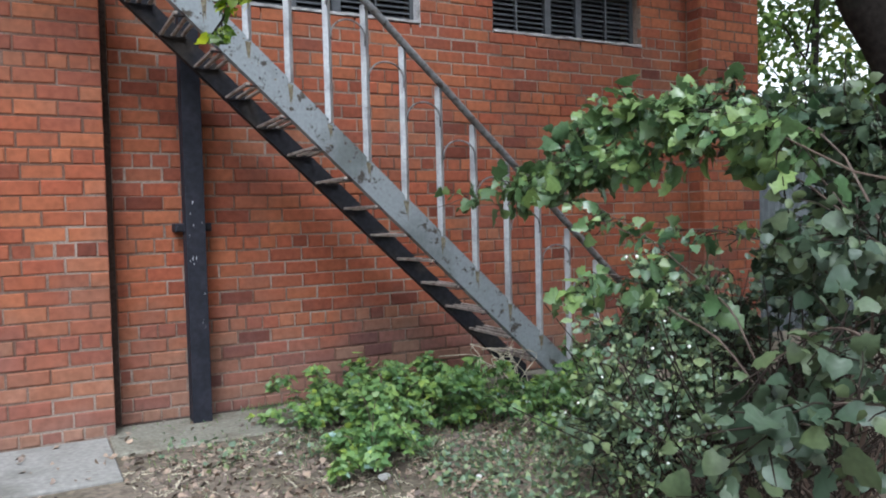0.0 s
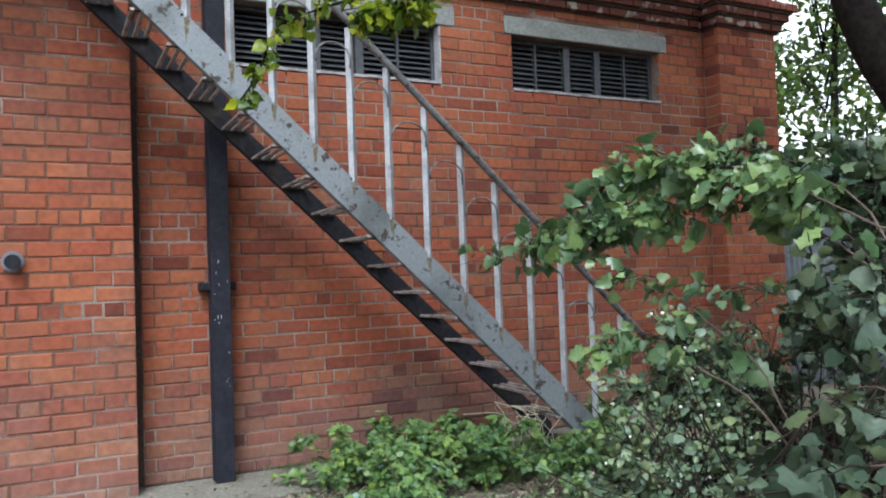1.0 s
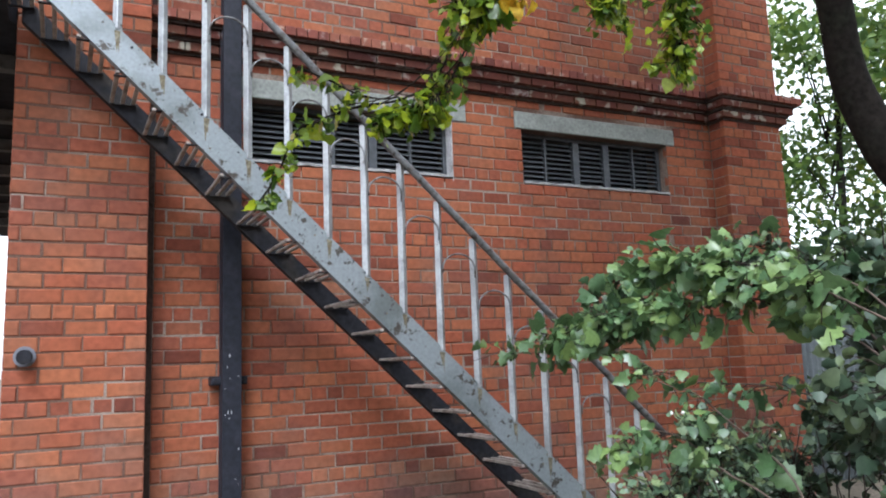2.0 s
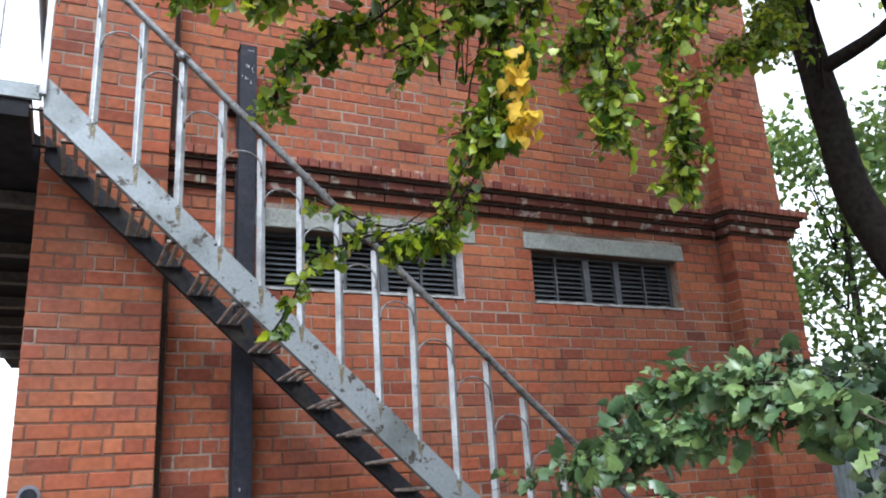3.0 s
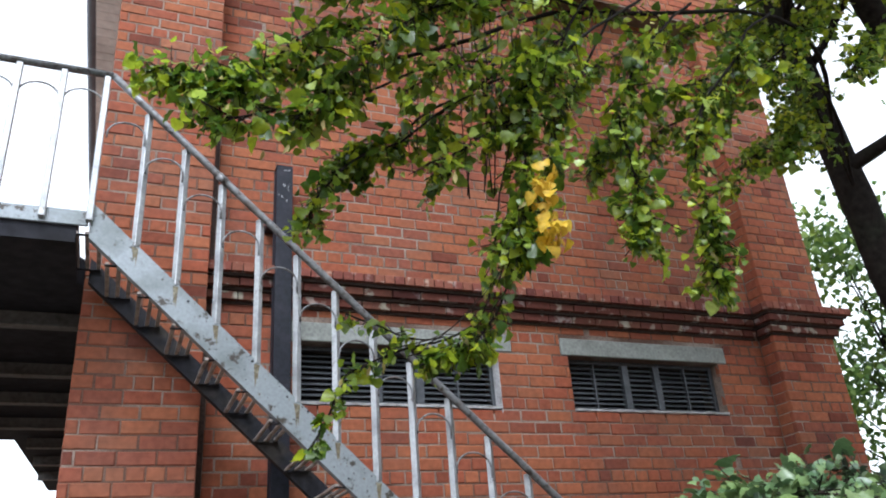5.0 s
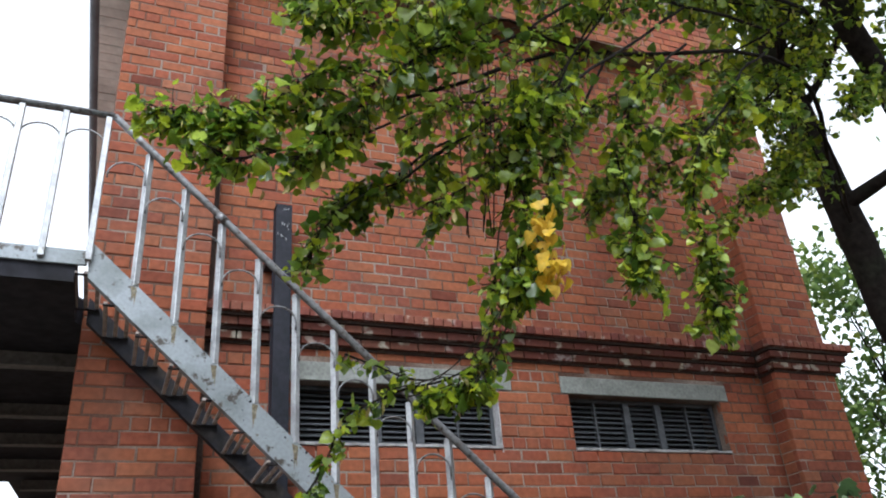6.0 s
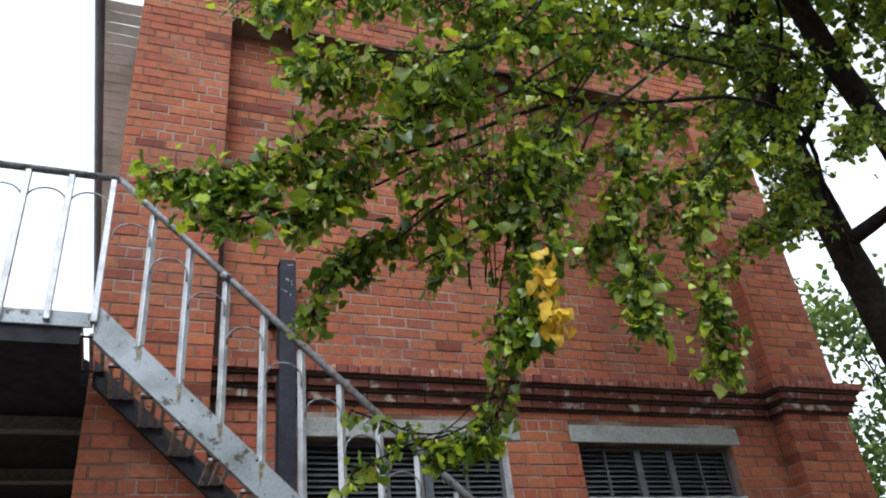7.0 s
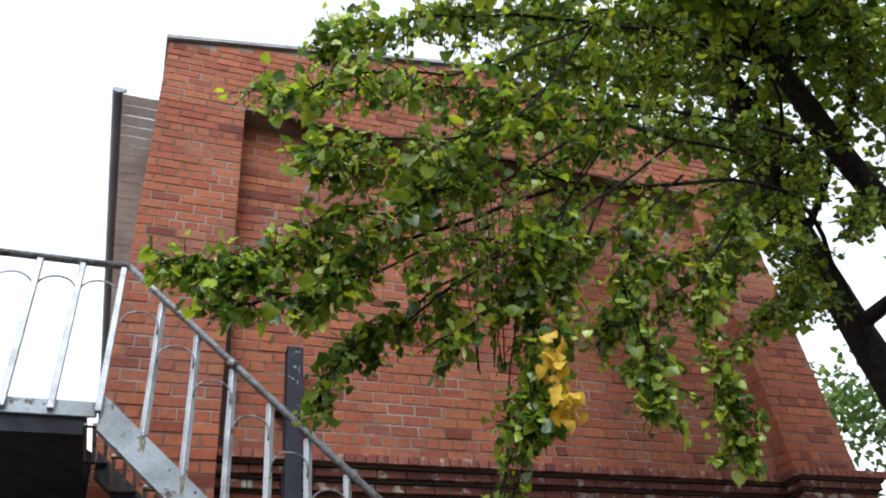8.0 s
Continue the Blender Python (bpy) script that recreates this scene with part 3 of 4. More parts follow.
        part("joist", add_box(box((x0, y - .05, 3.60), (-1.41, y + .05, 3.615)), (x0, y - .006, 3.616), (-1.41, y + .006, 3.719)), M_JOIST, deck)
    for x in (-5.6, -3.6):
        for y in (SY + .2, 4.2):
            part("leg", box((x - .07, y - .07, -0.05), (x + .07, y + .07, 3.719)), M_DARKSTEEL, deck)
    rng = random.Random(4)
    rail = thing("landing_railing", "pale grey steel railing along the deck edge", "railing", (0, SY - .03, top))
    part("handrail", tube([(-6, 0, 1.045), (-1.336, 0, 1.05)], .0255, 12), M_RAIL, rail)
    for i in range(17):
        x = -1.37 - 0.268 * i
        b = box((x - .02, -.02, -0.08), (x + .02, .02, 1.03), .004)
        part("baluster", b, M_BALUSTER, rail)
        if i:
            r = 0.268 / 2 - .012
            part("arch_bar", tube([(x + .134 - r * math.cos(t), 0, 0.8 + .105 * math.sin(t)) for t in (math.pi * k / 12 for k in range(13))], .0065, 6), M_RAIL, rail)


build_landing()


# ---- corrugated fence beyond the corner ----
def build_fence():
    fe = thing("corrugated_fence", "blue-grey corrugated metal sheet fence beside the corner", "fence", (0, 0, 0))
    x = XR + 0.02
    for s in range(5):
        bm = bmesh.new()
        n = 72
        rows = []
        for z in (-0.05, 1.97 + 0.02 * (s % 2)):
            for th in (0, .004):
                rows.append([bm.verts.new((x + i * 0.9 / n, 0.28 + .022 * math.sin(i * math.tau / 7) + th + .004 * (s % 2), z)) for i in range(n + 1)])
        a0, a1, b0, b1 = rows
        for i in range(n):
            bm.faces.new((a0[i], a0[i + 1], b0[i + 1], b0[i])).smooth = True
            bm.faces.new((a1[i + 1], a1[i], b1[i], b1[i + 1])).smooth = True
            bm.faces.new((b0[i], b0[i + 1], b1[i + 1], b1[i]))
        part("sheet", bm, M_FENCE, fe)
        part("fence_post", box((x + .02, .32, -.05), (x + .07, .37, 1.9)), M_DARKSTEEL, fe)
        x += 0.86


build_fence()


# ---- pipe stub on the left pier ----
def build_stub():
    st = thing("pipe_stub", "short dark pipe stub with a pale flange on the brick pier", "pipe", (-1.27, -0.252, 1.56))
    part("flange", tube([(0, 0.01, 0), (0, -.02, 0)], .065, 14), M_GUTTER, st)
    part("pipe", tube([(0, -.02, 0), (0, -.11, -.005)], .045, 14), M_DARKSTEEL, st)


build_stub()


# ---- plants ----
def leaf_mat(name, base, rough, translucent, vary, tones, spots):
    return mat(name, base, rough, spots=spots, grain=60, amount=0.18, bump=0.15, gloss=0.55, stain=3.0, vary=vary, edges=tones, translucent=translucent)


# the bluish-white end tones colour a few leaves as if brightly lit
LINDEN_TONES = [(0.0, (0.2, 0.3, 0.38)), (0.35, (0.55, 0.65, 0.65)), (0.65, (1.15, 1.1, 0.9)), (0.92, (2.0, 1.6, 0.7)), (0.95, (1.4, 1.3, 1.8)), (1.0, (2.2, 2.0, 5.5))]
LINDEN = dict(base=(0.235, 0.325, 0.028), rough=0.3, translucent=0.55, tones=LINDEN_TONES, spots=(0.15, 0.25, 0.024))
# grey-green SHRUB is darkened to hold shade in its colour; ARCH stays bright
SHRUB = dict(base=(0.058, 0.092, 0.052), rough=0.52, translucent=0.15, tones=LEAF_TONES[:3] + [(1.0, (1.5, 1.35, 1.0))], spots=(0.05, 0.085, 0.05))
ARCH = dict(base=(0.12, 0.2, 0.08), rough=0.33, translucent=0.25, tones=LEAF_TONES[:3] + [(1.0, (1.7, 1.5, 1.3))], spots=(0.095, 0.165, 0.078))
SNOW = dict(base=(0.15, 0.215, 0.125), rough=0.45, translucent=0.2, tones=LEAF_TONES[:3] + [(1.0, (1.4, 1.3, 1.0))], spots=(0.10, 0.16, 0.09))
M_LINDEN, M_LINDEN1 = leaf_mat("linden_leaves", vary="island", **LINDEN), leaf_mat("linden_leaf", vary="object", **LINDEN)
M_SHRUB, M_SHRUB1 = leaf_mat("shade_toned_shrub_leaves", vary="island", **SHRUB), leaf_mat("shade_toned_shrub_leaf", vary="object", **SHRUB)
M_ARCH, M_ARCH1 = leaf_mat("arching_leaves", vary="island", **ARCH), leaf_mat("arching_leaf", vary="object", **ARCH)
M_SNOW = leaf_mat("snowberry_leaves", vary="island", **SNOW)
BRAMBLE = dict(base=(0.14, 0.245, 0.075), rough=0.5, translucent=0.25, tones=LEAF_TONES, spots=(0.085, 0.18, 0.06))
M_BRAMBLE, M_BRAMBLE1 = leaf_mat("bramble_leaves", vary="island", **BRAMBLE), leaf_mat("bramble_leaf", vary="object", **BRAMBLE)
M_YELLOW = mat("yellowed_leaf", (0.62, 0.42, 0.03), 0.5, spots=(0.55, 0.30, 0.03), grain=50, amount=0.2, translucent=0.4)
M_BROWNLEAF = mat("withered_leaf", (0.33, 0.12, 0.03), 0.7, grain=50, amount=0.3)
M_BRACT = mat("pale_bracts", (0.42, 0.36, 0.13), 0.6, grain=50, amount=0.2, translucent=0.3)
M_BARK = mat("dark_bark", (0.016, 0.013, 0.011), 0.95, grain=22, amount=0.5, spots=(0.018, 0.018, 0.013), stain=4, bump=1.0, gloss=0.15)
M_TWIG = mat("brown_twig", (0.026, 0.019, 0.015), 0.9, gloss=0.15, grain=30, amount=0.3)
M_STEM = mat("pale_brown_stem", (0.085, 0.06, 0.045), 0.7, grain=40, amount=0.3)
M_BERRY = mat("white_berry", (0.8, 0.8, 0.76), 0.4, grain=50, amount=0.05)
M_LITTER = mat("dead_leaves", (0.225, 0.175, 0.14), 0.85, grain=40, amount=0.3, spots=(0.14, 0.1, 0.07), vary="island",
               edges=[(0.0, (0.35, 0.35, 0.38)), (0.5, (0.85, 0.85, 0.85)), (0.9, (1.3, 1.25, 1.15)), (1.0, (1.9, 1.85, 1.8))])
M_FARLEAF = mat("far_leaves", (0.10, 0.17, 0.04), 0.5, spots=(0.13, 0.19, 0.05), grain=3, amount=0.2, bump=0, stain=0.6, vary="island", edges=LEAF_TONES, translucent=0.4)
M_STRAW = mat("dry_straw", (0.42, 0.38, 0.28), 0.8, grain=40)
M_CHALK = mat("chalky_rubble", (0.6, 0.59, 0.56), 0.9, grain=40)

LEAF_ROWS = 7


def leaf_shape(widths, drawn_back, fold, curl, twist):
    """A leaf blade 1 long, in rows of left edge, midrib and right edge; drawn_back pulls the edges towards the stalk."""
    n = len(widths) - 1
    v = []
    for i, w in enumerate(widths):
        y = i / n
        for side in (-1, 0, 1):
            x = side * w * (1 + 0.06 * side)
            v.append((x, y - drawn_back * abs(side) * w * 2 * (1 - y), fold * abs(x) - curl * y * y + twist * x * y * 2 + 0.05 * abs(side) * (-1) ** i))
    return v


def variants(widths, drawn_back):
    return [leaf_shape(widths, drawn_back, *f) for f in ((0.15, 0.1, 0.1), (0.5, 0.25, -0.25), (-0.12, 0.32, 0.3), (0.28, -0.08, -0.4))]


HEART = variants((0.05, 0.38, 0.48, 0.49, 0.41, 0.28, 0.11, 0.0), 0.24)
LOBED = variants((0.08, 0.50, 0.42, 0.52, 0.31, 0.36, 0.16, 0.0), 0.22)
BROAD = variants((0.06, 0.40, 0.45, 0.52, 0.42, 0.35, 0.16, 0.0), 0.3)
LEAFLET = variants((0.03, 0.22, 0.38, 0.36, 0.36, 0.22, 0.15, 0.0), 0.05)
SLIM = variants((0.02, 0.10, 0.17, 0.2, 0.19, 0.14, 0.07, 0.0), 0.0)
BLADE = variants((0.04, 0.045, 0.045, 0.042, 0.036, 0.027, 0.015, 0.0), 0.0)
LEAF_FACES = [(3 * i + k, 3 * i + k + 1, 3 * i + k + 4, 3 * i + k + 3) for i in range(LEAF_ROWS) for k in (0, 1)]
SIMPLE = [[(0, 0, 0), (.47, .16, .08), (.26, .76, -.02), (0, .97, -.13), (-.22, .78, .03), (-.48, .18, .09)]]
SIMPLE_FACES = [(0, 1, 2, 3), (0, 3, 4, 5)]


def leaf_matrix(at, along, up, size, rng):
    y = along.normalized()
    x = y.cross(up)
    if x.length < 1e-3:
        x = y.cross(Vector((1, 0.2, 0)))
    x.normalize()
    z = x.cross(y)
    w = size * rng.uniform(.85, 1.1)
    return Matrix(((x.x * w, y.x * size, z.x * size, at.x), (x.y * w, y.y * size, z.y * size, at.y), (x.z * w, y.z * size, z.z * size, at.z), (0, 0, 0, 1)))


def leaves_mesh(name, mats, shapes, material, owner, label="", faces=LEAF_FACES):
    """Many leaves joined in one mesh; the blade shapes take turns."""
    a = np.array([[*row] for m in mats for row in m], dtype=float).reshape(-1, 4, 4)
    kinds = np.array([[[*p, 1.0] for p in shape] for shape in shapes])
    pick = (np.arange(len(mats)) * 7 // 3) % len(shapes)
    v = np.einsum("nij,nkj->nki", a, kinds[pick])[:, :, :3].reshape(-1, 3)
    k = kinds.shape[1]
    f = np.array(faces)[None] + (np.arange(len(mats)) * k)[:, None, None]
    ob = new(name, from_lists(name, v.tolist(), f.reshape(-1, 4).tolist(), material))
    ob.data.polygons.foreach_set("use_smooth", [True] * len(ob.data.polygons))
    ob.parent = owner
    return tagged(ob, label, kind="stuff")


def single_leaves(mats, shapes, material, owner):
    blades = [from_lists("leaf", shape, LEAF_FACES, material) for shape in shapes]
    for me in blades:
        me.polygons.foreach_set("use_smooth", [True] * len(me.polygons))
    for k, m in enumerate(mats):
        ob = new("leaf", blades[k * 7 // 3 % len(blades)])
        ob.matrix_basis = m
        ob.parent = owner


def smooth_line(pts, n=6):
    """A curve through the points."""
    p = [Vector(q) for q in pts]
    p = [2 * p[0] - p[1]] + p + [2 * p[-1] - p[-2]]
    out = []
    for i in range(1, len(p) - 2):
        for k in range(n):
            t = k / n
            out.append(0.5 * (2 * p[i] + (p[i + 1] - p[i - 1]) * t + (2 * p[i - 1] - 5 * p[i] + 4 * p[i + 1] - p[i + 2]) * t * t
                              + (3 * p[i] - p[i - 1] - 3 * p[i + 1] + p[i + 2]) * t ** 3))
    return out + [p[-2]]


def wander(rng, s=1.0):
    return Vector((rng.gauss(0, s), rng.gauss(0, s), rng.gauss(0, s)))


def grow_bough(line, rng, twigs, reach, droop, leaf, gap, out, twig_bm, start=0.2, flat=0.0, tip=1.0, flop=0.4, clump=None):
    """Twigs with leaves along a bough. out gets the leaf matrices."""
    n = len(line) - 1
    for _ in range(twigs):
        u = (start + (1 - start) * rng.random() ** 0.85) * n
        if clump is not None and noise.noise((u * 0.33, clump, 1.7)) < -0.06 and rng.random() < 0.8:
            continue
        i = min(int(u), n - 1)
        at = line[i].lerp(line[i + 1], u - i)
        d = (line[i + 1] - line[i]).normalized()
        way = (d * rng.uniform(0.1, 1.0) + wander(rng, 0.75) + Vector((0, 0, -droop * rng.random()))).normalized()
        length = reach * rng.uniform(0.35, 1.0) * (1 - (1 - tip) * u / n)
        pts = [at]
        steps = max(3, int(length / gap))
        for s in range(steps):
            way = (way + wander(rng, 0.16) + Vector((0, 0, -droop * 0.09))).normalized()
            pts.append(pts[-1] + way * length / steps)
        if twig_bm is not None:
            add_tube(twig_bm, pts[::2] if len(pts) > 4 else pts, [0.0032 * (1 - .6 * k / len(pts)) for k in range(len(pts[::2] if len(pts) > 4 else pts))], 3)
        for s, p in enumerate(pts[1:]):
            side = way.cross(Vector((0, 0, 1))) * (1 if s % 2 else -1)
            along = way * 0.5 + side * 0.7 + wander(rng, 0.55) + Vector((0, 0, -flop * rng.uniform(0.2, 1.4)))
            up = Vector((0, 0, 0.8)) + wander(rng, 0.8) + Vector((0, -0.5, 0))
            size = leaf * rng.choice((rng.uniform(0.4, 0.9), rng.uniform(0.5, 1.1), rng.uniform(0.6, 1.7)))
            base = p + along.normalized() * leaf * 0.35
            out.append(leaf_matrix(base, along, up, size, rng))


def limb_part(pts, r0, r1, owner, material=None, name="limb", sides=8, n=5):
    line = smooth_line(pts, n)
    m = len(line)
    if r0 < 0.05:
        line = [p + noise.noise_vector(p * 3.1) * 0.05 * min(1, k / 4) for k, p in enumerate(line)]
    ob = part(name, tube(line, [(r0 + (r1 - r0) * (k / (m - 1)) ** 0.8) * (1 + 0.16 * noise.noise(line[k] * 2.3)) for k in range(m)], sides), material or M_BARK, owner)
    return line


def build_linden():
    tree = thing("linden_tree", "linden tree with leaning dark trunk and hanging green leaves", "tree", (5.2, -2.6, 0))
    inv = Matrix.Translation((-5.2, 2.6, 0))
    hold = new("crown")
    hold.parent = tree
    hold.matrix_parent_inverse = inv
    trunk_pts = [(5.2, -2.6, -0.1), (4.85, -2.5, 1.2), (4.5, -2.35, 2.4), (4.26, -2.2, 3.0), (4.1, -2.15, 3.42), (3.92, -2.23, 3.95), (3.73, -2.32, 4.39), (3.33, -2.53, 5.34), (2.95, -2.85, 6.4), (2.5, -3.2, 7.4)]
    limb_part(trunk_pts, 0.19, 0.085, hold, name="trunk", sides=14)
    limb_part([(4.8, -2.48, 1.4), (4.6, -2.7, 3.0), (4.2, -2.8, 4.2), (3.81, -2.95, 4.85), (3.42, -3.08, 5.31), (3.12, -3.19, 5.86), (2.77, -3.19, 6.59), (2.39, -3.23, 7.2)], 0.13, 0.06, hold, sides=10)
    limb_part([(3.76, -2.3, 4.25), (3.9, -2.9, 4.4), (3.75, -3.4, 4.75), (3.4, -3.9, 5.1)], 0.06, 0.02, hold)
    rng = random.Random(31)
    twigs = bmesh.new()
    out, high = [], []
    T1, T2, T3, T4 = (3.73, -2.32, 4.39), (3.33, -2.53, 5.34), (3.0, -2.8, 6.2), (3.85, -2.28, 4.1)
    boughs = (
        ([T2, (2.67, -3.31, 4.95), (1.05, -3.59, 4.5), (-0.09, -3.68, 4.23), (-0.85, -3.65, 3.99)], 0.017, 130, 0.42),
        ([T1, (2.58, -3.17, 4.56), (0.96, -3.29, 4.18), (-0.17, -3.3, 3.62), (-0.66, -3.28, 3.42), (-0.95, -3.3, 3.36), (-1.08, -3.31, 3.33)], 0.017, 100, 0.34),
        ([(0.96, -3.29, 4.18), (0.2, -3.51, 3.96), (-0.38, -3.54, 3.8), (-0.63, -3.6, 3.77)], 0.008, 100, 0.36),
        ([(0.96, -3.29, 4.18), (0.5, -3.23, 3.75), (0.0, -3.2, 3.41), (-0.24, -3.19, 3.24), (-0.33, -3.12, 3.15)], 0.007, 70, 0.30),
        ([(1.0, -3.45, 4.4), (0.77, -3.3, 4.02), (0.42, -3.32, 3.5), (0.40, -3.28, 3.04), (0.37, -3.2, 2.82)], 0.006, 210, 0.25),
        ([(0.95, -3.5, 4.3), (0.66, -3.38, 3.8), (0.56, -3.32, 3.35), (0.46, -3.22, 2.9), (0.3, -3.06, 2.6), (0.16, -2.96, 2.47), (0.0, -2.94, 2.36)], 0.005, 150, 0.21),
        ([(0.8, -3.4, 4.1), (0.36, -3.3, 3.3), (0.30, -3.1, 2.72), (0.12, -2.98, 2.5), (-0.1, -2.93, 2.42), (-0.26, -2.9, 2.32), (-0.34, -2.87, 2.18), (-0.42, -2.84, 2.05)], 0.004, 40, 0.1),
        ([(0.12, -2.98, 2.5), (-0.02, -2.95, 2.48), (-0.15, -2.92, 2.54), (-0.26, -2.9, 2.6)], 0.003, 11, 0.09),
        ([(1.6, -3.3, 4.4), (1.23, -3.37, 4.03), (1.0, -3.26, 3.61), (1.06, -3.19, 3.24), (1.12, -3.12, 2.98)], 0.008, 130, 0.23),
        ([(2.2, -3.3, 4.5), (1.81, -3.38, 4.13), (1.5, -3.24, 3.61), (1.53, -3.12, 3.18), (1.57, -3.02, 2.83)], 0.008, 130, 0.23),
        ([T2, (2.47, -3.5, 5.28), (0.87, -3.8, 4.89), (-0.26, -3.78, 4.49), (-0.62, -3.74, 4.29)], 0.017, 130, 0.45),
        ([T3, (2.11, -4.05, 5.61), (0.64, -4.0, 5.12), (-0.17, -3.97, 4.7)], 0.017, 190, 0.5),
        ([T4, (2.84, -3.0, 4.30), (1.72, -3.17, 4.03), (1.21, -3.05, 3.69), (0.99, -2.94, 3.42)], 0.012, 110, 0.32),
        ([T4, (3.08, -2.76, 4.2), (2.45, -2.85, 3.92), (2.08, -2.77, 3.62)], 0.012, 66, 0.32),
        ([(0.5, -3.3, 3.8), (0.07, -3.12, 3.44), (-0.2, -3.13, 3.24), (-0.34, -3.08, 3.1), (-0.42, -3.06, 3.05)], 0.007, 56, 0.18),
        ([(0.6, -3.3, 3.9), (0.19, -3.12, 3.55), (0.1, -3.09, 3.25), (0.04, -3.03, 3.12)], 0.007, 40, 0.18),
        ([(2.4, -3.3, 4.7), (1.5, -3.46, 4.5), (0.68, -3.58, 4.32), (0.17, -3.61, 4.07), (-0.11, -3.48, 3.78)], 0.011, 150, 0.38),
        ([(3.5, -2.5, 5.0), (3.5, -3.3, 5.6), (2.8, -4.1, 5.9), (1.8, -4.6, 5.8)], 0.035, 170, 0.55),
        ([(3.4, -3.9, 5.1), (2.7, -4.3, 5.3), (2.0, -4.3, 5.2)], 0.02, 90, 0.45),
        ([T3, (2.9, -3.6, 6.9), (2.0, -4.0, 6.6), (1.0, -4.1, 6.0)], 0.03, 170, 0.55),
        ([(1.5, -3.46, 4.5), (0.6, -3.5, 3.73), (0.17, -3.5, 3.52), (-0.18, -3.5, 3.29)], 0.008, 44, 0.3),
        ([(1.05, -3.3, 4.2), (0.66, -3.35, 3.53), (0.26, -3.35, 3.31), (-0.05, -3.35, 3.11)], 0.007, 40, 0.28),
        ([(1.05, -3.59, 4.5), (0.34, -3.6, 3.87), (-0.09, -3.6, 3.64), (-0.41, -3.6, 3.34)], 0.008, 60, 0.3),
        ([(2.67, -3.31, 4.95), (2.03, -3.1, 4.58), (1.31, -3.1, 4.21), (0.86, -3.1, 3.85)], 0.008, 60, 0.3),
        ([(2.58, -3.17, 4.56), (2.1, -3.0, 4.13), (1.54, -3.0, 3.76), (1.14, -3.0, 3.39)], 0.008, 45, 0.3),
        ([(2.67, -3.31, 4.95), (1.62, -3.3, 4.77), (0.99, -3.3, 4.42), (0.56, -3.3, 4.12)], 0.008, 60, 0.3),
        ([(3.08, -2.76, 4.2), (2.77, -2.9, 4.66), (2.14, -2.9, 4.13), (1.72, -2.9, 3.67)], 0.008, 45, 0.3),
        ([(0.87, -3.8, 4.89), (0.06, -3.9, 4.12), (-0.47, -3.9, 3.91), (-0.77, -3.9, 3.69)], 0.008, 36, 0.3),
        ([(0.87, -3.8, 4.89), (0.24, -3.75, 3.97), (-0.29, -3.75, 3.76), (-0.66, -3.75, 3.55)], 0.008, 36, 0.3),
        ([(0.3, -3.35, 3.75), (-0.3, -3.35, 3.38), (-0.7, -3.4, 3.17), (-0.9, -3.4, 3.1)], 0.006, 30, 0.27),
        ([(0.3, -3.4, 3.85), (-0.4, -3.4, 3.62), (-0.72, -3.4, 3.36), (-0.9, -3.4, 3.24)], 0.006, 85, 0.3),
        ([(0.2, -3.3, 3.5), (-0.2, -3.25, 3.2), (-0.45, -3.2, 2.97), (-0.46, -3.16, 2.86)], 0.005, 18, 0.27),
        ([(0.4, -3.45, 3.9), (-0.25, -3.45, 3.5), (-0.5, -3.45, 3.26), (-0.62, -3.45, 3.12)], 0.005, 56, 0.3),
        ([T3, (2.3, -3.3, 5.9), (1.4, -3.4, 5.6), (0.6, -3.5, 5.35), (0.0, -3.5, 5.05)], 0.02, 150, 0.45),
        ([T3, (2.5, -3.2, 5.6), (1.7, -3.3, 5.3), (1.0, -3.4, 5.1), (0.4, -3.5, 4.8)], 0.018, 150, 0.45),
        ([T2, (2.8, -3.0, 5.2), (2.2, -3.2, 5.0), (1.6, -3.3, 4.75)], 0.014, 110, 0.4),
        ([T2, (2.9, -2.8, 5.0), (2.5, -2.9, 4.7), (2.1, -3.0, 4.3), (1.9, -3.0, 3.9)], 0.012, 100, 0.36),
        ([T3, (2.2, -3.4, 6.6), (1.2, -3.5, 6.4), (0.3, -3.6, 5.9)], 0.022, 160, 0.5),
        ([T1, (3.2, -2.6, 4.5), (2.8, -2.8, 4.2), (2.5, -2.9, 3.85)], 0.012, 75, 0.34),
        ([(3.42, -3.08, 5.31), (2.9, -3.2, 5.0), (2.6, -3.2, 4.6), (2.35, -3.2, 4.2)], 0.012, 85, 0.34),
        ([(3.81, -2.95, 4.85), (3.2, -3.2, 4.6), (2.7, -3.3, 4.2)], 0.012, 75, 0.34),
    )
    for pts, r, count, reach in boughs:
        line = limb_part(pts, r, 0.0045, hold, sides=6)
        if reach < 0.26:
            grow_bough(line, rng, int(count * 1.5), reach * 1.05, 1.2, 0.046 if reach > 0.12 else 0.038, 0.03, out, twigs, start=0.2,
                       clump=r * 900 + count if reach > 0.12 else None, tip=0.8 if reach > 0.22 else 0.45)
        else:
            grow_bough(line, rng, int(count * 1.55), reach * 0.9, 0.9, 0.043, 0.029, out, twigs, start=0.28, tip=0.45)
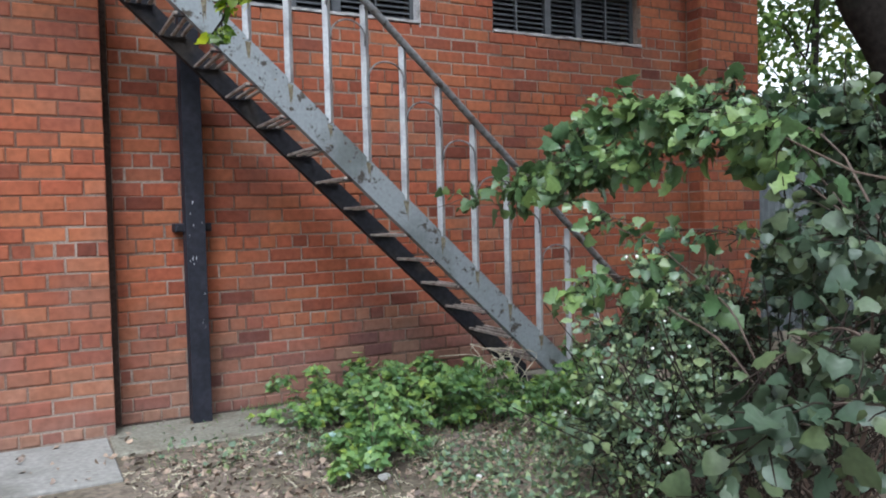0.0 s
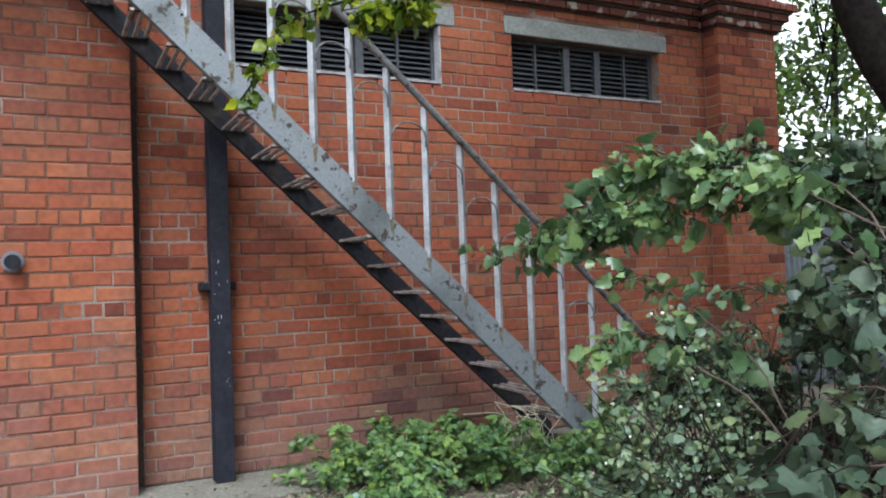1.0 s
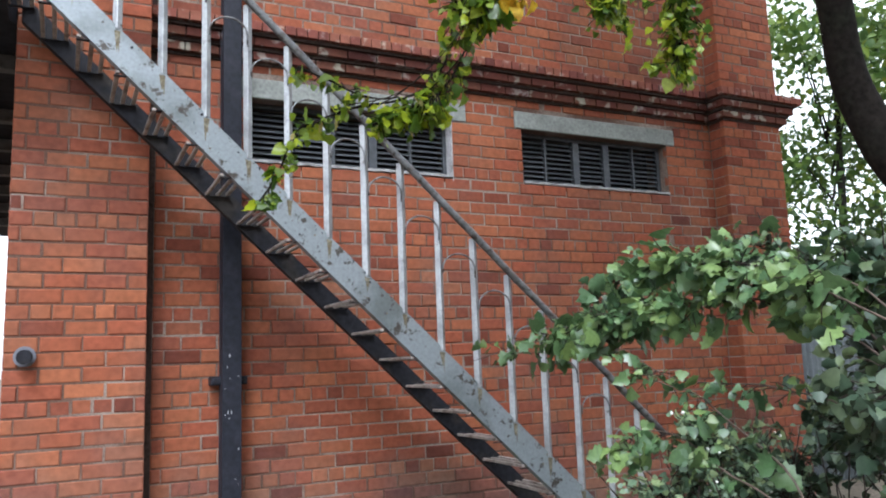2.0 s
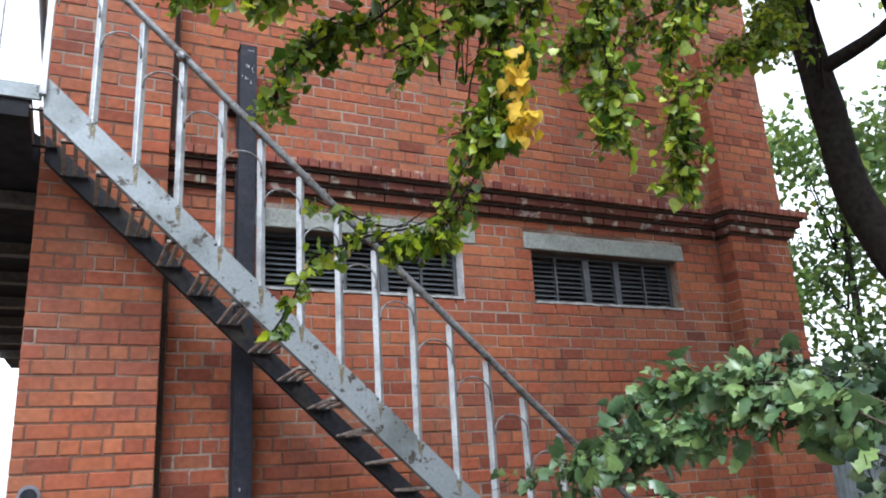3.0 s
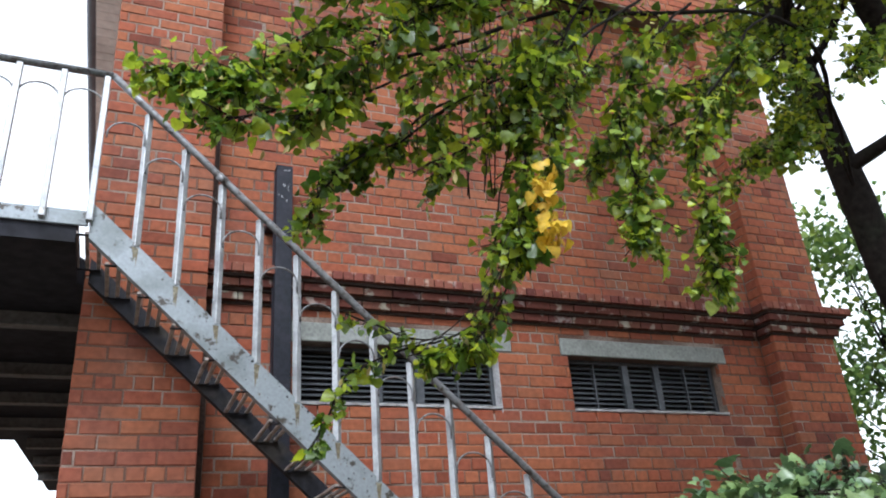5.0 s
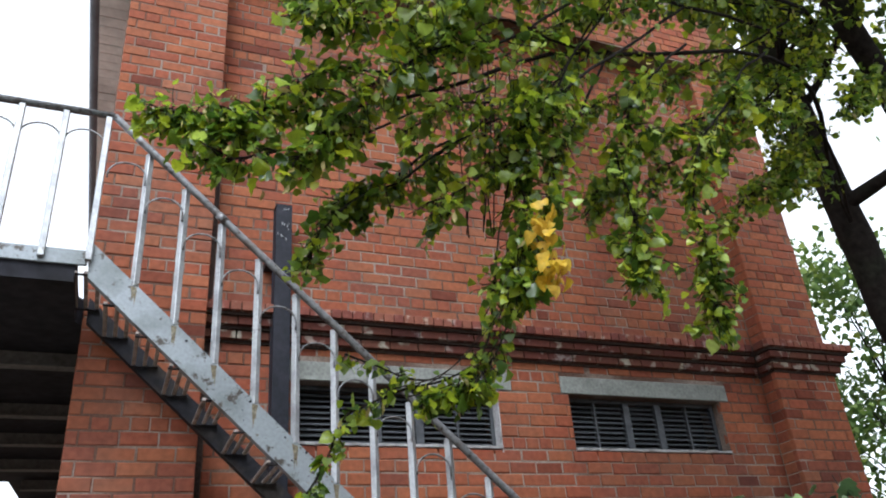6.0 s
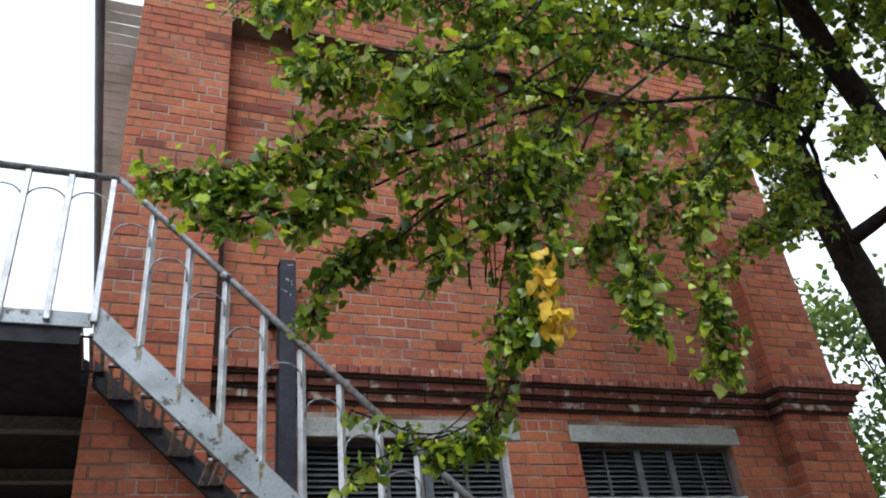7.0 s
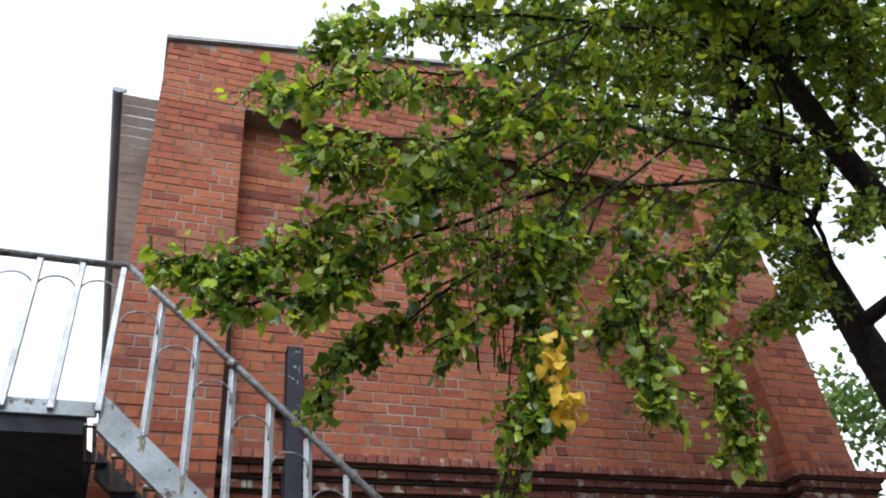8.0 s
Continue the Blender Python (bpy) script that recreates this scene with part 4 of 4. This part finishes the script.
    # right-hand side of the crown, over the trunks
    for pts in ([(3.73, -2.32, 4.39), (4.0, -1.9, 5.0), (4.3, -1.6, 5.4)], [(3.33, -2.53, 5.34), (3.7, -2.0, 5.9), (4.1, -1.7, 6.2)],
                [(3.81, -2.9, 4.85), (4.0, -3.3, 5.4), (3.8, -3.8, 5.8)], [(3.12, -3.19, 5.86), (3.5, -3.3, 6.6), (3.6, -3.6, 7.2)]):
        line = limb_part(pts, 0.03, 0.006, hold, sides=6)
        grow_bough(line, rng, 90, 0.5, 0.6, 0.055, 0.036, out, twigs, start=0.25)
    # upper crown, largely out of view, added to shade the wall's right side
    for k in range(52):
        a = rng.uniform(0, math.tau)
        tip = Vector((3.2 + 3.0 * math.cos(a) * rng.uniform(.3, 1), -3.6 + 3.0 * math.sin(a) * rng.uniform(.3, 1), rng.uniform(5.6, 9.0)))
        line = limb_part([(2.9, -2.9, 6.5), Vector((3.0, -3.0, 6.6)).lerp(tip, .5) + wander(rng, .2), tip], 0.03, 0.006, hold, sides=5, n=4)
        grow_bough(line, rng, 54, 0.75, 0.5, 0.085, 0.07, high, None, start=0.3)
    # bare strands hanging in the cluster and trailing to the stair
    for k in range(7):
        s = Vector((rng.gauss(0.34, .05), rng.gauss(-3.3, .03), 3.95))
        add_tube(twigs, smooth_line([s, s + Vector((rng.gauss(-.02, .03), .02, -.4)), s + Vector((rng.gauss(-.05, .04), .06, -.9))], 5), 0.003, 4)
    for k in range(3):
        o = wander(rng, .03)
        add_tube(twigs, smooth_line([Vector(p) + o for p in ((0.42, -3.2, 2.85), (0.27, -3.08, 2.62), (0.12, -2.98, 2.48), (-0.08, -2.94, 2.42))], 5), 0.0028, 4)
    tagged(part("twig", twigs, M_TWIG, hold), kind="stuff")
    near = [m for m in out if m.translation.x < 0.75 and m.translation.z < 3.45]
    near = near[:290]
    ids = {id(m) for m in near}
    rest = [m for m in out if id(m) not in ids]
    leaves_mesh("foliage", rest, HEART, M_LINDEN, hold)
    leaves_mesh("foliage", high, SIMPLE, M_LINDEN, hold, "", SIMPLE_FACES)
    single_leaves(near, HEART, M_LINDEN1, hold)
    # yellowed cluster and withered leaves
    ylist = []
    for k in range(60):
        u = rng.random()
        at = Vector((0.37, -3.47, 3.2)).lerp(Vector((0.44, -3.41, 2.74)), u ** 0.6) + wander(rng, 0.032)
        ylist.append(leaf_matrix(at, Vector((rng.gauss(0, .5), rng.gauss(0, .5), -1)), wander(rng) + Vector((0, -1, .3)), rng.uniform(.03, .062), rng))
    single_leaves(ylist, HEART, M_YELLOW, hold)
    blist = []
    for at, n in (((0.62, -3.5, 4.3), 7), ((0.02, -3.4, 3.95), 6), ((1.75, -3.3, 3.9), 6), ((0.05, -3.6, 4.35), 8)):
        for k in range(n):
            blist.append(leaf_matrix(Vector(at) + wander(rng, .03), wander(rng) + Vector((0, 0, -.8)), wander(rng), rng.uniform(.03, .055), rng))
    single_leaves(blist, HEART, M_BROWNLEAF, hold)
    bract = []
    for m in rng.sample(out, 1800):
        bract.append(leaf_matrix(m.translation + wander(rng, .02), wander(rng, .5) + Vector((0, 0, -1)), wander(rng), rng.uniform(.025, .05), rng))
    leaves_mesh("bract", bract, SLIM, M_BRACT, hold, "pale seed bracts")
    return tree


def build_shrub():
    sh = thing("leafy_shrub", "large shrub with grey-green lobed leaves arching over the staircase foot", "shrub", (1.75, -3.85, 0))
    inv = Matrix.Translation((-1.75, 3.85, 0))
    hold = new("branches")
    hold.parent = sh
    hold.matrix_parent_inverse = inv
    rng = random.Random(77)
    twigs = bmesh.new()
    out, big = [], []
    root = (1.85, -3.75, -0.05)
    arch = []
    for pts, count, reach, leaf, sunny in (
            ([root, (1.75, -3.9, 0.8), (1.68, -3.91, 1.35), (1.8, -3.28, 1.84), (1.64, -2.7, 1.88), (1.3, -2.17, 1.56), (0.97, -1.86, 1.42)], 230, 0.19, 0.068, 1),
            ([root, (1.66, -3.99, 1.20), (1.7, -3.3, 1.66), (1.55, -2.72, 1.66), (1.24, -2.23, 1.54)], 160, 0.18, 0.066, 1),
            ([root, (1.6, -3.94, 1.05), (1.59, -3.46, 1.27), (1.55, -2.99, 1.31), (1.48, -2.7, 1.42)], 22, 0.15, 0.055, 1),
            ([root, (1.44, -3.67, 0.78), (1.49, -3.37, 1.07), (1.53, -2.97, 1.27), (1.41, -2.48, 1.42)], 16, 0.12, 0.065, 1),
            ([root, (1.43, -3.67, 0.70), (1.45, -3.2, 0.98), (1.41, -2.87, 1.08), (1.27, -2.66, 0.97)], 26, 0.13, 0.066, 1),
            ([root, (1.55, -4.15, 1.2), (1.58, -3.8, 1.68), (1.7, -3.34, 1.80), (1.72, -3.12, 1.92)], 70, 0.2, 0.068, 1),
            ([root, (1.6, -4.1, 1.0), (1.45, -4.13, 1.27), (1.49, -3.81, 1.33)], 60, 0.25, 0.056, 0),
            ([root, (1.8, -4.2, 0.85), (1.72, -4.0, 1.22), (1.85, -3.7, 1.42)], 90, 0.24, 0.05, 0),
            ([root, (1.95, -4.2, 1.2), (1.74, -4.05, 1.6), (1.81, -3.78, 1.78)], 110, 0.25, 0.052, 0),
            ([root, (1.9, -4.0, 1.3), (1.78, -3.9, 1.64), (1.78, -3.6, 1.8), (1.8, -3.3, 1.87)], 110, 0.22, 0.055, 0),
            ([root, (1.5, -4.4, 1.2), (1.4, -4.1, 1.5), (1.5, -3.7, 1.68), (1.56, -3.35, 1.8), (1.54, -3.1, 1.82)], 120, 0.2, 0.066, 1),
            ([root, (2.2, -3.9, 1.0), (2.3, -3.7, 1.45), (2.5, -3.4, 1.7)], 130, 0.32, 0.052, 0),
            ([root, (2.2, -3.2, 0.5), (2.35, -2.8, 0.8), (2.4, -2.4, 0.75)], 110, 0.32, 0.05, 0),
            ([root, (2.4, -3.4, 0.6), (2.7, -3.0, 1.0), (2.9, -2.6, 1.1)], 130, 0.34, 0.05, 0),
            ([root, (2.3, -3.7, 0.6), (2.6, -3.4, 1.1), (2.9, -3.0, 1.35)], 130, 0.34, 0.05, 0),
            ([root, (2.3, -3.0, 0.3), (2.7, -2.4, 0.45), (3.1, -2.0, 0.5)], 130, 0.34, 0.05, 0),
            ([root, (2.2, -3.6, 0.3), (2.5, -3.1, 0.4), (2.9, -2.7, 0.45)], 130, 0.34, 0.05, 0)):
        line = limb_part(pts, 0.007, 0.0018, hold, M_STEM, "stem", 6)
        # sunny boughs get the bright leaf colour, the rest the shade-darkened one
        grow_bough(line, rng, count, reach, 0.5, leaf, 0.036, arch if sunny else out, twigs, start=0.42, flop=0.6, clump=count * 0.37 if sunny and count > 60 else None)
    for pts, count in (([root, (1.2, -4.5, 0.5), (0.98, -4.5, 0.95), (0.97, -4.3, 1.02), (0.93, -4.1, 0.84)], 16),
                       ([root, (1.1, -4.7, 0.5), (0.8, -4.72, 0.83), (0.68, -4.56, 0.88), (0.62, -4.39, 0.79)], 9),
                       ([root, (1.3, -4.2, 0.5), (1.05, -4.2, 0.7), (0.95, -4.0, 0.62)], 16),
                       ([root, (1.4, -3.9, 0.35), (1.15, -3.9, 0.45), (1.0, -3.8, 0.35)], 20)):
        line = limb_part(pts, 0.008, 0.002, hold, M_STEM, "stem", 6)
        grow_bough(line, rng, count * 2, 0.22, 0.5, 0.062, 0.07, big, twigs, start=0.45, flop=0.45)
    # bare brown twigs in the shade inside
    for k in range(420):
        a = Vector((rng.uniform(1.3, 2.6), rng.uniform(-4.0, -2.7), rng.uniform(-.02, .5)))
        b = a + Vector((rng.gauss(0, .25), rng.gauss(0, .25), rng.uniform(.15, .6)))
        add_tube(twigs, smooth_line([a, a.lerp(b, .5) + wander(rng, .06), b], 3), 0.0035, 3)
    tagged(part("twig", twigs, M_TWIG, hold), kind="stuff")
    out = [m for m in out if m.translation.z < 1.97]
    near = [m for m in arch if m.translation.y > -2.7][:290]
    ids = {id(m) for m in near}
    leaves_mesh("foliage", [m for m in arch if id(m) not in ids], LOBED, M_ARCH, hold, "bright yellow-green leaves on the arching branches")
    leaves_mesh("foliage", out, BROAD, M_SHRUB, hold, "grey-green leaves with shade put into their dark colour")
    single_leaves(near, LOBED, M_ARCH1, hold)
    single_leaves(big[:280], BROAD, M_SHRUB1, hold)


def build_snowberry():
    sb = thing("snowberry_bush", "small-leaved bush with white berries beside the stair foot", "bush", (1.5, -3.3, 0))
    inv = Matrix.Translation((-1.5, 3.3, 0))
    hold = new("branches")
    hold.parent = sb
    hold.matrix_parent_inverse = inv
    rng = random.Random(12)
    twigs, out = bmesh.new(), []
    root = (1.5, -3.3, -0.05)
    for pts in ([root, (1.42, -3.35, 0.46), (1.46, -3.25, 0.77), (1.52, -3.13, 1.0), (1.48, -3.07, 1.09)], [root, (1.41, -3.3, 0.46), (1.4, -3.07, 0.7), (1.34, -2.86, 0.8)],
                [root, (1.45, -3.4, 0.49), (1.55, -3.34, 0.77), (1.65, -3.25, 1.02)], [root, (1.4, -3.4, 0.35), (1.3, -3.17, 0.52), (1.24, -2.95, 0.6)],
                [root, (1.6, -3.2, 0.4), (1.65, -3.0, 0.7), (1.62, -2.85, 0.85)], [root, (1.35, -3.3, 0.2), (1.3, -3.0, 0.3), (1.3, -2.8, 0.38)]):
        line = limb_part(pts, 0.008, 0.002, hold, M_STEM, "stem", 5)
        grow_bough(line, rng, 120, 0.2, 0.3, 0.034, 0.021, out, twigs, start=0.3, flop=0.4)
    tagged(part("twig", twigs, M_TWIG, hold), kind="stuff")
    leaves_mesh("foliage", out, HEART, M_SNOW, hold)
    bm = bmesh.new()
    bmesh.ops.create_icosphere(bm, subdivisions=2, radius=0.0075)
    for f in bm.faces:
        f.smooth = True
    me = mesh_of("berry", bm, M_BERRY)
    for m in rng.sample(out, 70):
        ob = new("berry", me)
        ob.location = m.translation + wander(rng, .01) + Vector((0, -.02, 0))
        ob.scale = [rng.uniform(.7, 1.1)] * 3
        ob.parent = hold


def build_brambles():
    rng = random.Random(55)
    spots = [(0.55, -0.75), (0.75, -0.62), (0.95, -0.8), (1.15, -0.6), (1.4, -0.7), (1.65, -0.55), (1.9, -0.7), (2.1, -1.15), (2.35, -1.2), (2.6, -1.2), (0.75, -1.1), (1.0, -1.25),
             (1.3, -1.15), (1.6, -1.2), (0.72, -1.55), (2.9, -0.9), (1.9, -1.6), (2.2, -1.7), (1.5, -0.45), (1.25, -0.42), (0.6, -1.8), (0.68, -1.35)]
    for x, y in spots:
        b = thing("bramble", "low bramble plant with bright green lobed leaves on the soil", "bramble", (x, y, 0), "brambles at the wall foot")
        out, twigs = [], bmesh.new()
        for s in range(6):
            a = rng.uniform(0, math.tau)
            d = Vector((math.cos(a), math.sin(a), 0))
            h = rng.choice((rng.uniform(.06, .18), rng.uniform(.15, .36)))
            pts = [Vector((0, 0, -.03)), d * .06 + Vector((0, 0, h * .7)), d * .17 + Vector((0, 0, h)), d * rng.uniform(.22, .32) + Vector((0, 0, h * .7))]
            line = smooth_line(pts, 4)
            add_tube(twigs, line, .003, 4)
            for k in range(3, len(line)):
                for j in range(2 + k % 2):
                    along = Vector((math.cos(a + (j - 1) * 1.1 + rng.gauss(0, .4)), math.sin(a + (j - 1) * 1.1 + rng.gauss(0, .4)), rng.uniform(-.35, .2)))
                    at, up, size = line[k] + wander(rng, .02), Vector((0, 0, 1)) + wander(rng, .4) + Vector((0, -.3, 0)), rng.uniform(.034, .072)
                    side = along.cross(up).normalized()
                    for turn in (-1, 0, 1):
                        out.append(leaf_matrix(at + along.normalized() * .02, along.normalized() * (1 - .55 * abs(turn)) + side * turn + wander(rng, .12), up + wander(rng, .15), size * (1 - .15 * abs(turn)), rng))
        tagged(part("stem", twigs, M_STEM, b), kind="stuff")
        single_leaves(out[:24], LEAFLET, M_BRAMBLE1, b)
        leaves_mesh("foliage", out[24:], LEAFLET, M_BRAMBLE, b)
    # low grey-green herbs, grass and weeds
    herbs, grass = [], []
    for k in range(7500):
        x, y = rng.choice(((rng.uniform(0.9, 3.4), rng.uniform(-3.0, -1.0)), (rng.uniform(0.8, 2.5), rng.uniform(-3.0, -1.7)), (rng.uniform(-.4, .7), rng.uniform(-1.5, -.72))))
        if noise.noise((x * 1.7, y * 1.7, 9)) < (-0.05 if x > 0.75 else 0.15) and rng.random() < 0.9:
            continue
        at = Vector((x, y, ground_height(x, y) + rng.random() ** 1.5 * 0.14))
        herbs.append(leaf_matrix(at, wander(rng, .7) + Vector((0, 0, .2)), Vector((0, 0, 1)) + wander(rng, .4), rng.uniform(.015, .04), rng))
    ob = leaves_mesh("ground_herbs", herbs, SLIM[:2] + HEART[1:3] + SLIM[2:], M_SNOW, None, "low grey-green herbs and seedlings on the soil")
    tagged(ob, category="herbs")
    for k in range(3200):
        x, y = rng.choice(((rng.gauss(2.0, .45), rng.gauss(-.95, .25)), (rng.uniform(-.5, 3), rng.uniform(-3, -.1)), (rng.uniform(-.5, 3), rng.uniform(-3, -.75)), (rng.uniform(-.5, 3), rng.uniform(-3, -.75)), (rng.uniform(.3, 2.6), -.03 - .05 * rng.random())))
        if rng.random() < .4 and y < -1.3:
            continue
        grass.append(leaf_matrix(Vector((x, y, ground_height(x, y) if y < -.72 else .001)), wander(rng, .45) + Vector((0, 0, 1)), wander(rng), rng.uniform(.03, .13) if abs(x - 2) < .7 else rng.uniform(.015, .05), rng))
    ob = leaves_mesh("grass", grass, BLADE, M_BRAMBLE, None, "sparse green grass blades and weeds")
    tagged(ob, category="grass")
    litter = []
    for k in range(17000):
        x, y = rng.uniform(-2.2, 3.4), -0.03 - 3.4 * rng.random() ** 0.9
        if (x < -.6 or y > -.72) and rng.random() < .94:
            continue
        if noise.noise((x * 2.2, y * 2.2, 4)) < -0.1 and rng.random() < .6:
            continue
        z = 0.004 if -.72 < y else ground_height(x, y) + .004
        if x < -.6 and y > -1.24:
            z = .009
        litter.append(leaf_matrix(Vector((x, y, z + rng.random() * .006)), Vector((rng.gauss(0, 1), rng.gauss(0, 1), rng.gauss(0, .15))), Vector((0, 0, 1)) + wander(rng, .5), rng.uniform(.014, .046), rng))
    ob = leaves_mesh("leaf_litter", litter, HEART, M_LITTER, None, "brown and grey dead leaves scattered on the soil")
    tagged(ob, category="leaf litter")
    straw = []
    for k in range(2600):
        x, y = rng.uniform(-.6, 3.2), -0.8 - 2.4 * rng.random()
        if noise.noise((x * 1.4, y * 1.4, 14)) < -0.05:
            continue
        straw.append(leaf_matrix(Vector((x, y, ground_height(x, y) + .008)), Vector((rng.gauss(0, 1), rng.gauss(0, 1), rng.gauss(0, .25))), Vector((0, 0, 1)) + wander(rng, .3), rng.uniform(.04, .12), rng))
    ob = leaves_mesh("dry_grass", straw, BLADE, M_STRAW, None, "pale dry grass blades lying on the soil")
    tagged(ob, category="dry grass")
    # dry stalks at the stair foot
    st = thing("dry_stalks", "tangle of pale dry stalks at the stair foot", "stalks", (2.05, -0.95, 0))
    for k in range(16):
        a = Vector((rng.gauss(0, .1), rng.gauss(0, .1), 0))
        pts = [a, a + Vector((rng.gauss(0, .04), rng.gauss(0, .04), .2)), a + Vector((rng.gauss(-.05, .1), rng.gauss(0, .08), .36)), a + Vector((rng.gauss(-.1, .15), rng.gauss(0, .1), rng.uniform(.3, .5)))]
        part("stalk", tube(smooth_line(pts, 4), .003, 4), M_STRAW, st)
    # chalky lumps
    for x, y, s in ((0.62, -1.92, .035), (1.42, -1.9, .025), (0.25, -1.2, .02), (1.05, -2.2, .02), (0.9, -1.5, .018)):
        bm = bmesh.new()
        bmesh.ops.create_icosphere(bm, subdivisions=2, radius=s)
        for v in bm.verts:
            v.co *= 1 + .35 * noise.noise(v.co * 40 + Vector((x * 9, y, 0)))
            v.co.z *= .55
        ob = tagged(new("rubble_lump", mesh_of("rubble_lump", bm, M_CHALK)), "small whitish lump of rubble lying on the soil", "rubble", "rubble lumps")
        ob.location = (x, y, ground_height(x, y) + s * .3)


def build_far_tree(x, y, height, spread, seed, n):
    tr = thing("tree", "leafy green tree behind the corrugated fence", "tree", (x, y, 0), "trees beyond the fence")
    rng = random.Random(seed)
    limb_part([(0, 0, -.1), (rng.gauss(0, .1), 0, height * .4), (rng.gauss(0, .3), rng.gauss(0, .3), height * .9)], .16, .03, tr, name="trunk", sides=10)
    out = []
    for c in range(22):
        a, h = rng.uniform(0, math.tau), rng.uniform(.22, 1.0) * height
        r = spread * (1 - abs(h / height - .55) * 1.1) * rng.uniform(.3, 1)
        tip = Vector((math.cos(a) * r, math.sin(a) * r, h))
        limb_part([(0, 0, h * .75), tip * .6 + Vector((0, 0, h * .34)), tip], .022, .005, tr, sides=5, n=3)
        for k in range(n // 22):
            p = tip + wander(rng, .38 * spread / 2.2)
            out.append(leaf_matrix(p, wander(rng) + Vector((0, 0, -.5)), Vector((0, 0, 1)) + wander(rng, .6), rng.uniform(.08, .15), rng))
    leaves_mesh("crown", out, SIMPLE, M_FARLEAF, tr, "", SIMPLE_FACES)


build_linden()
build_shrub()
build_snowberry()
build_brambles()
build_far_tree(10.2, 2.6, 7.0, 2.3, 1, 8000)
build_far_tree(13.5, 0.3, 9.0, 3.0, 2, 9000)
build_far_tree(9.4, 6.8, 8.0, 2.6, 3, 7000)
build_far_tree(8.2, -1.5, 7.0, 2.2, 4, 5000)
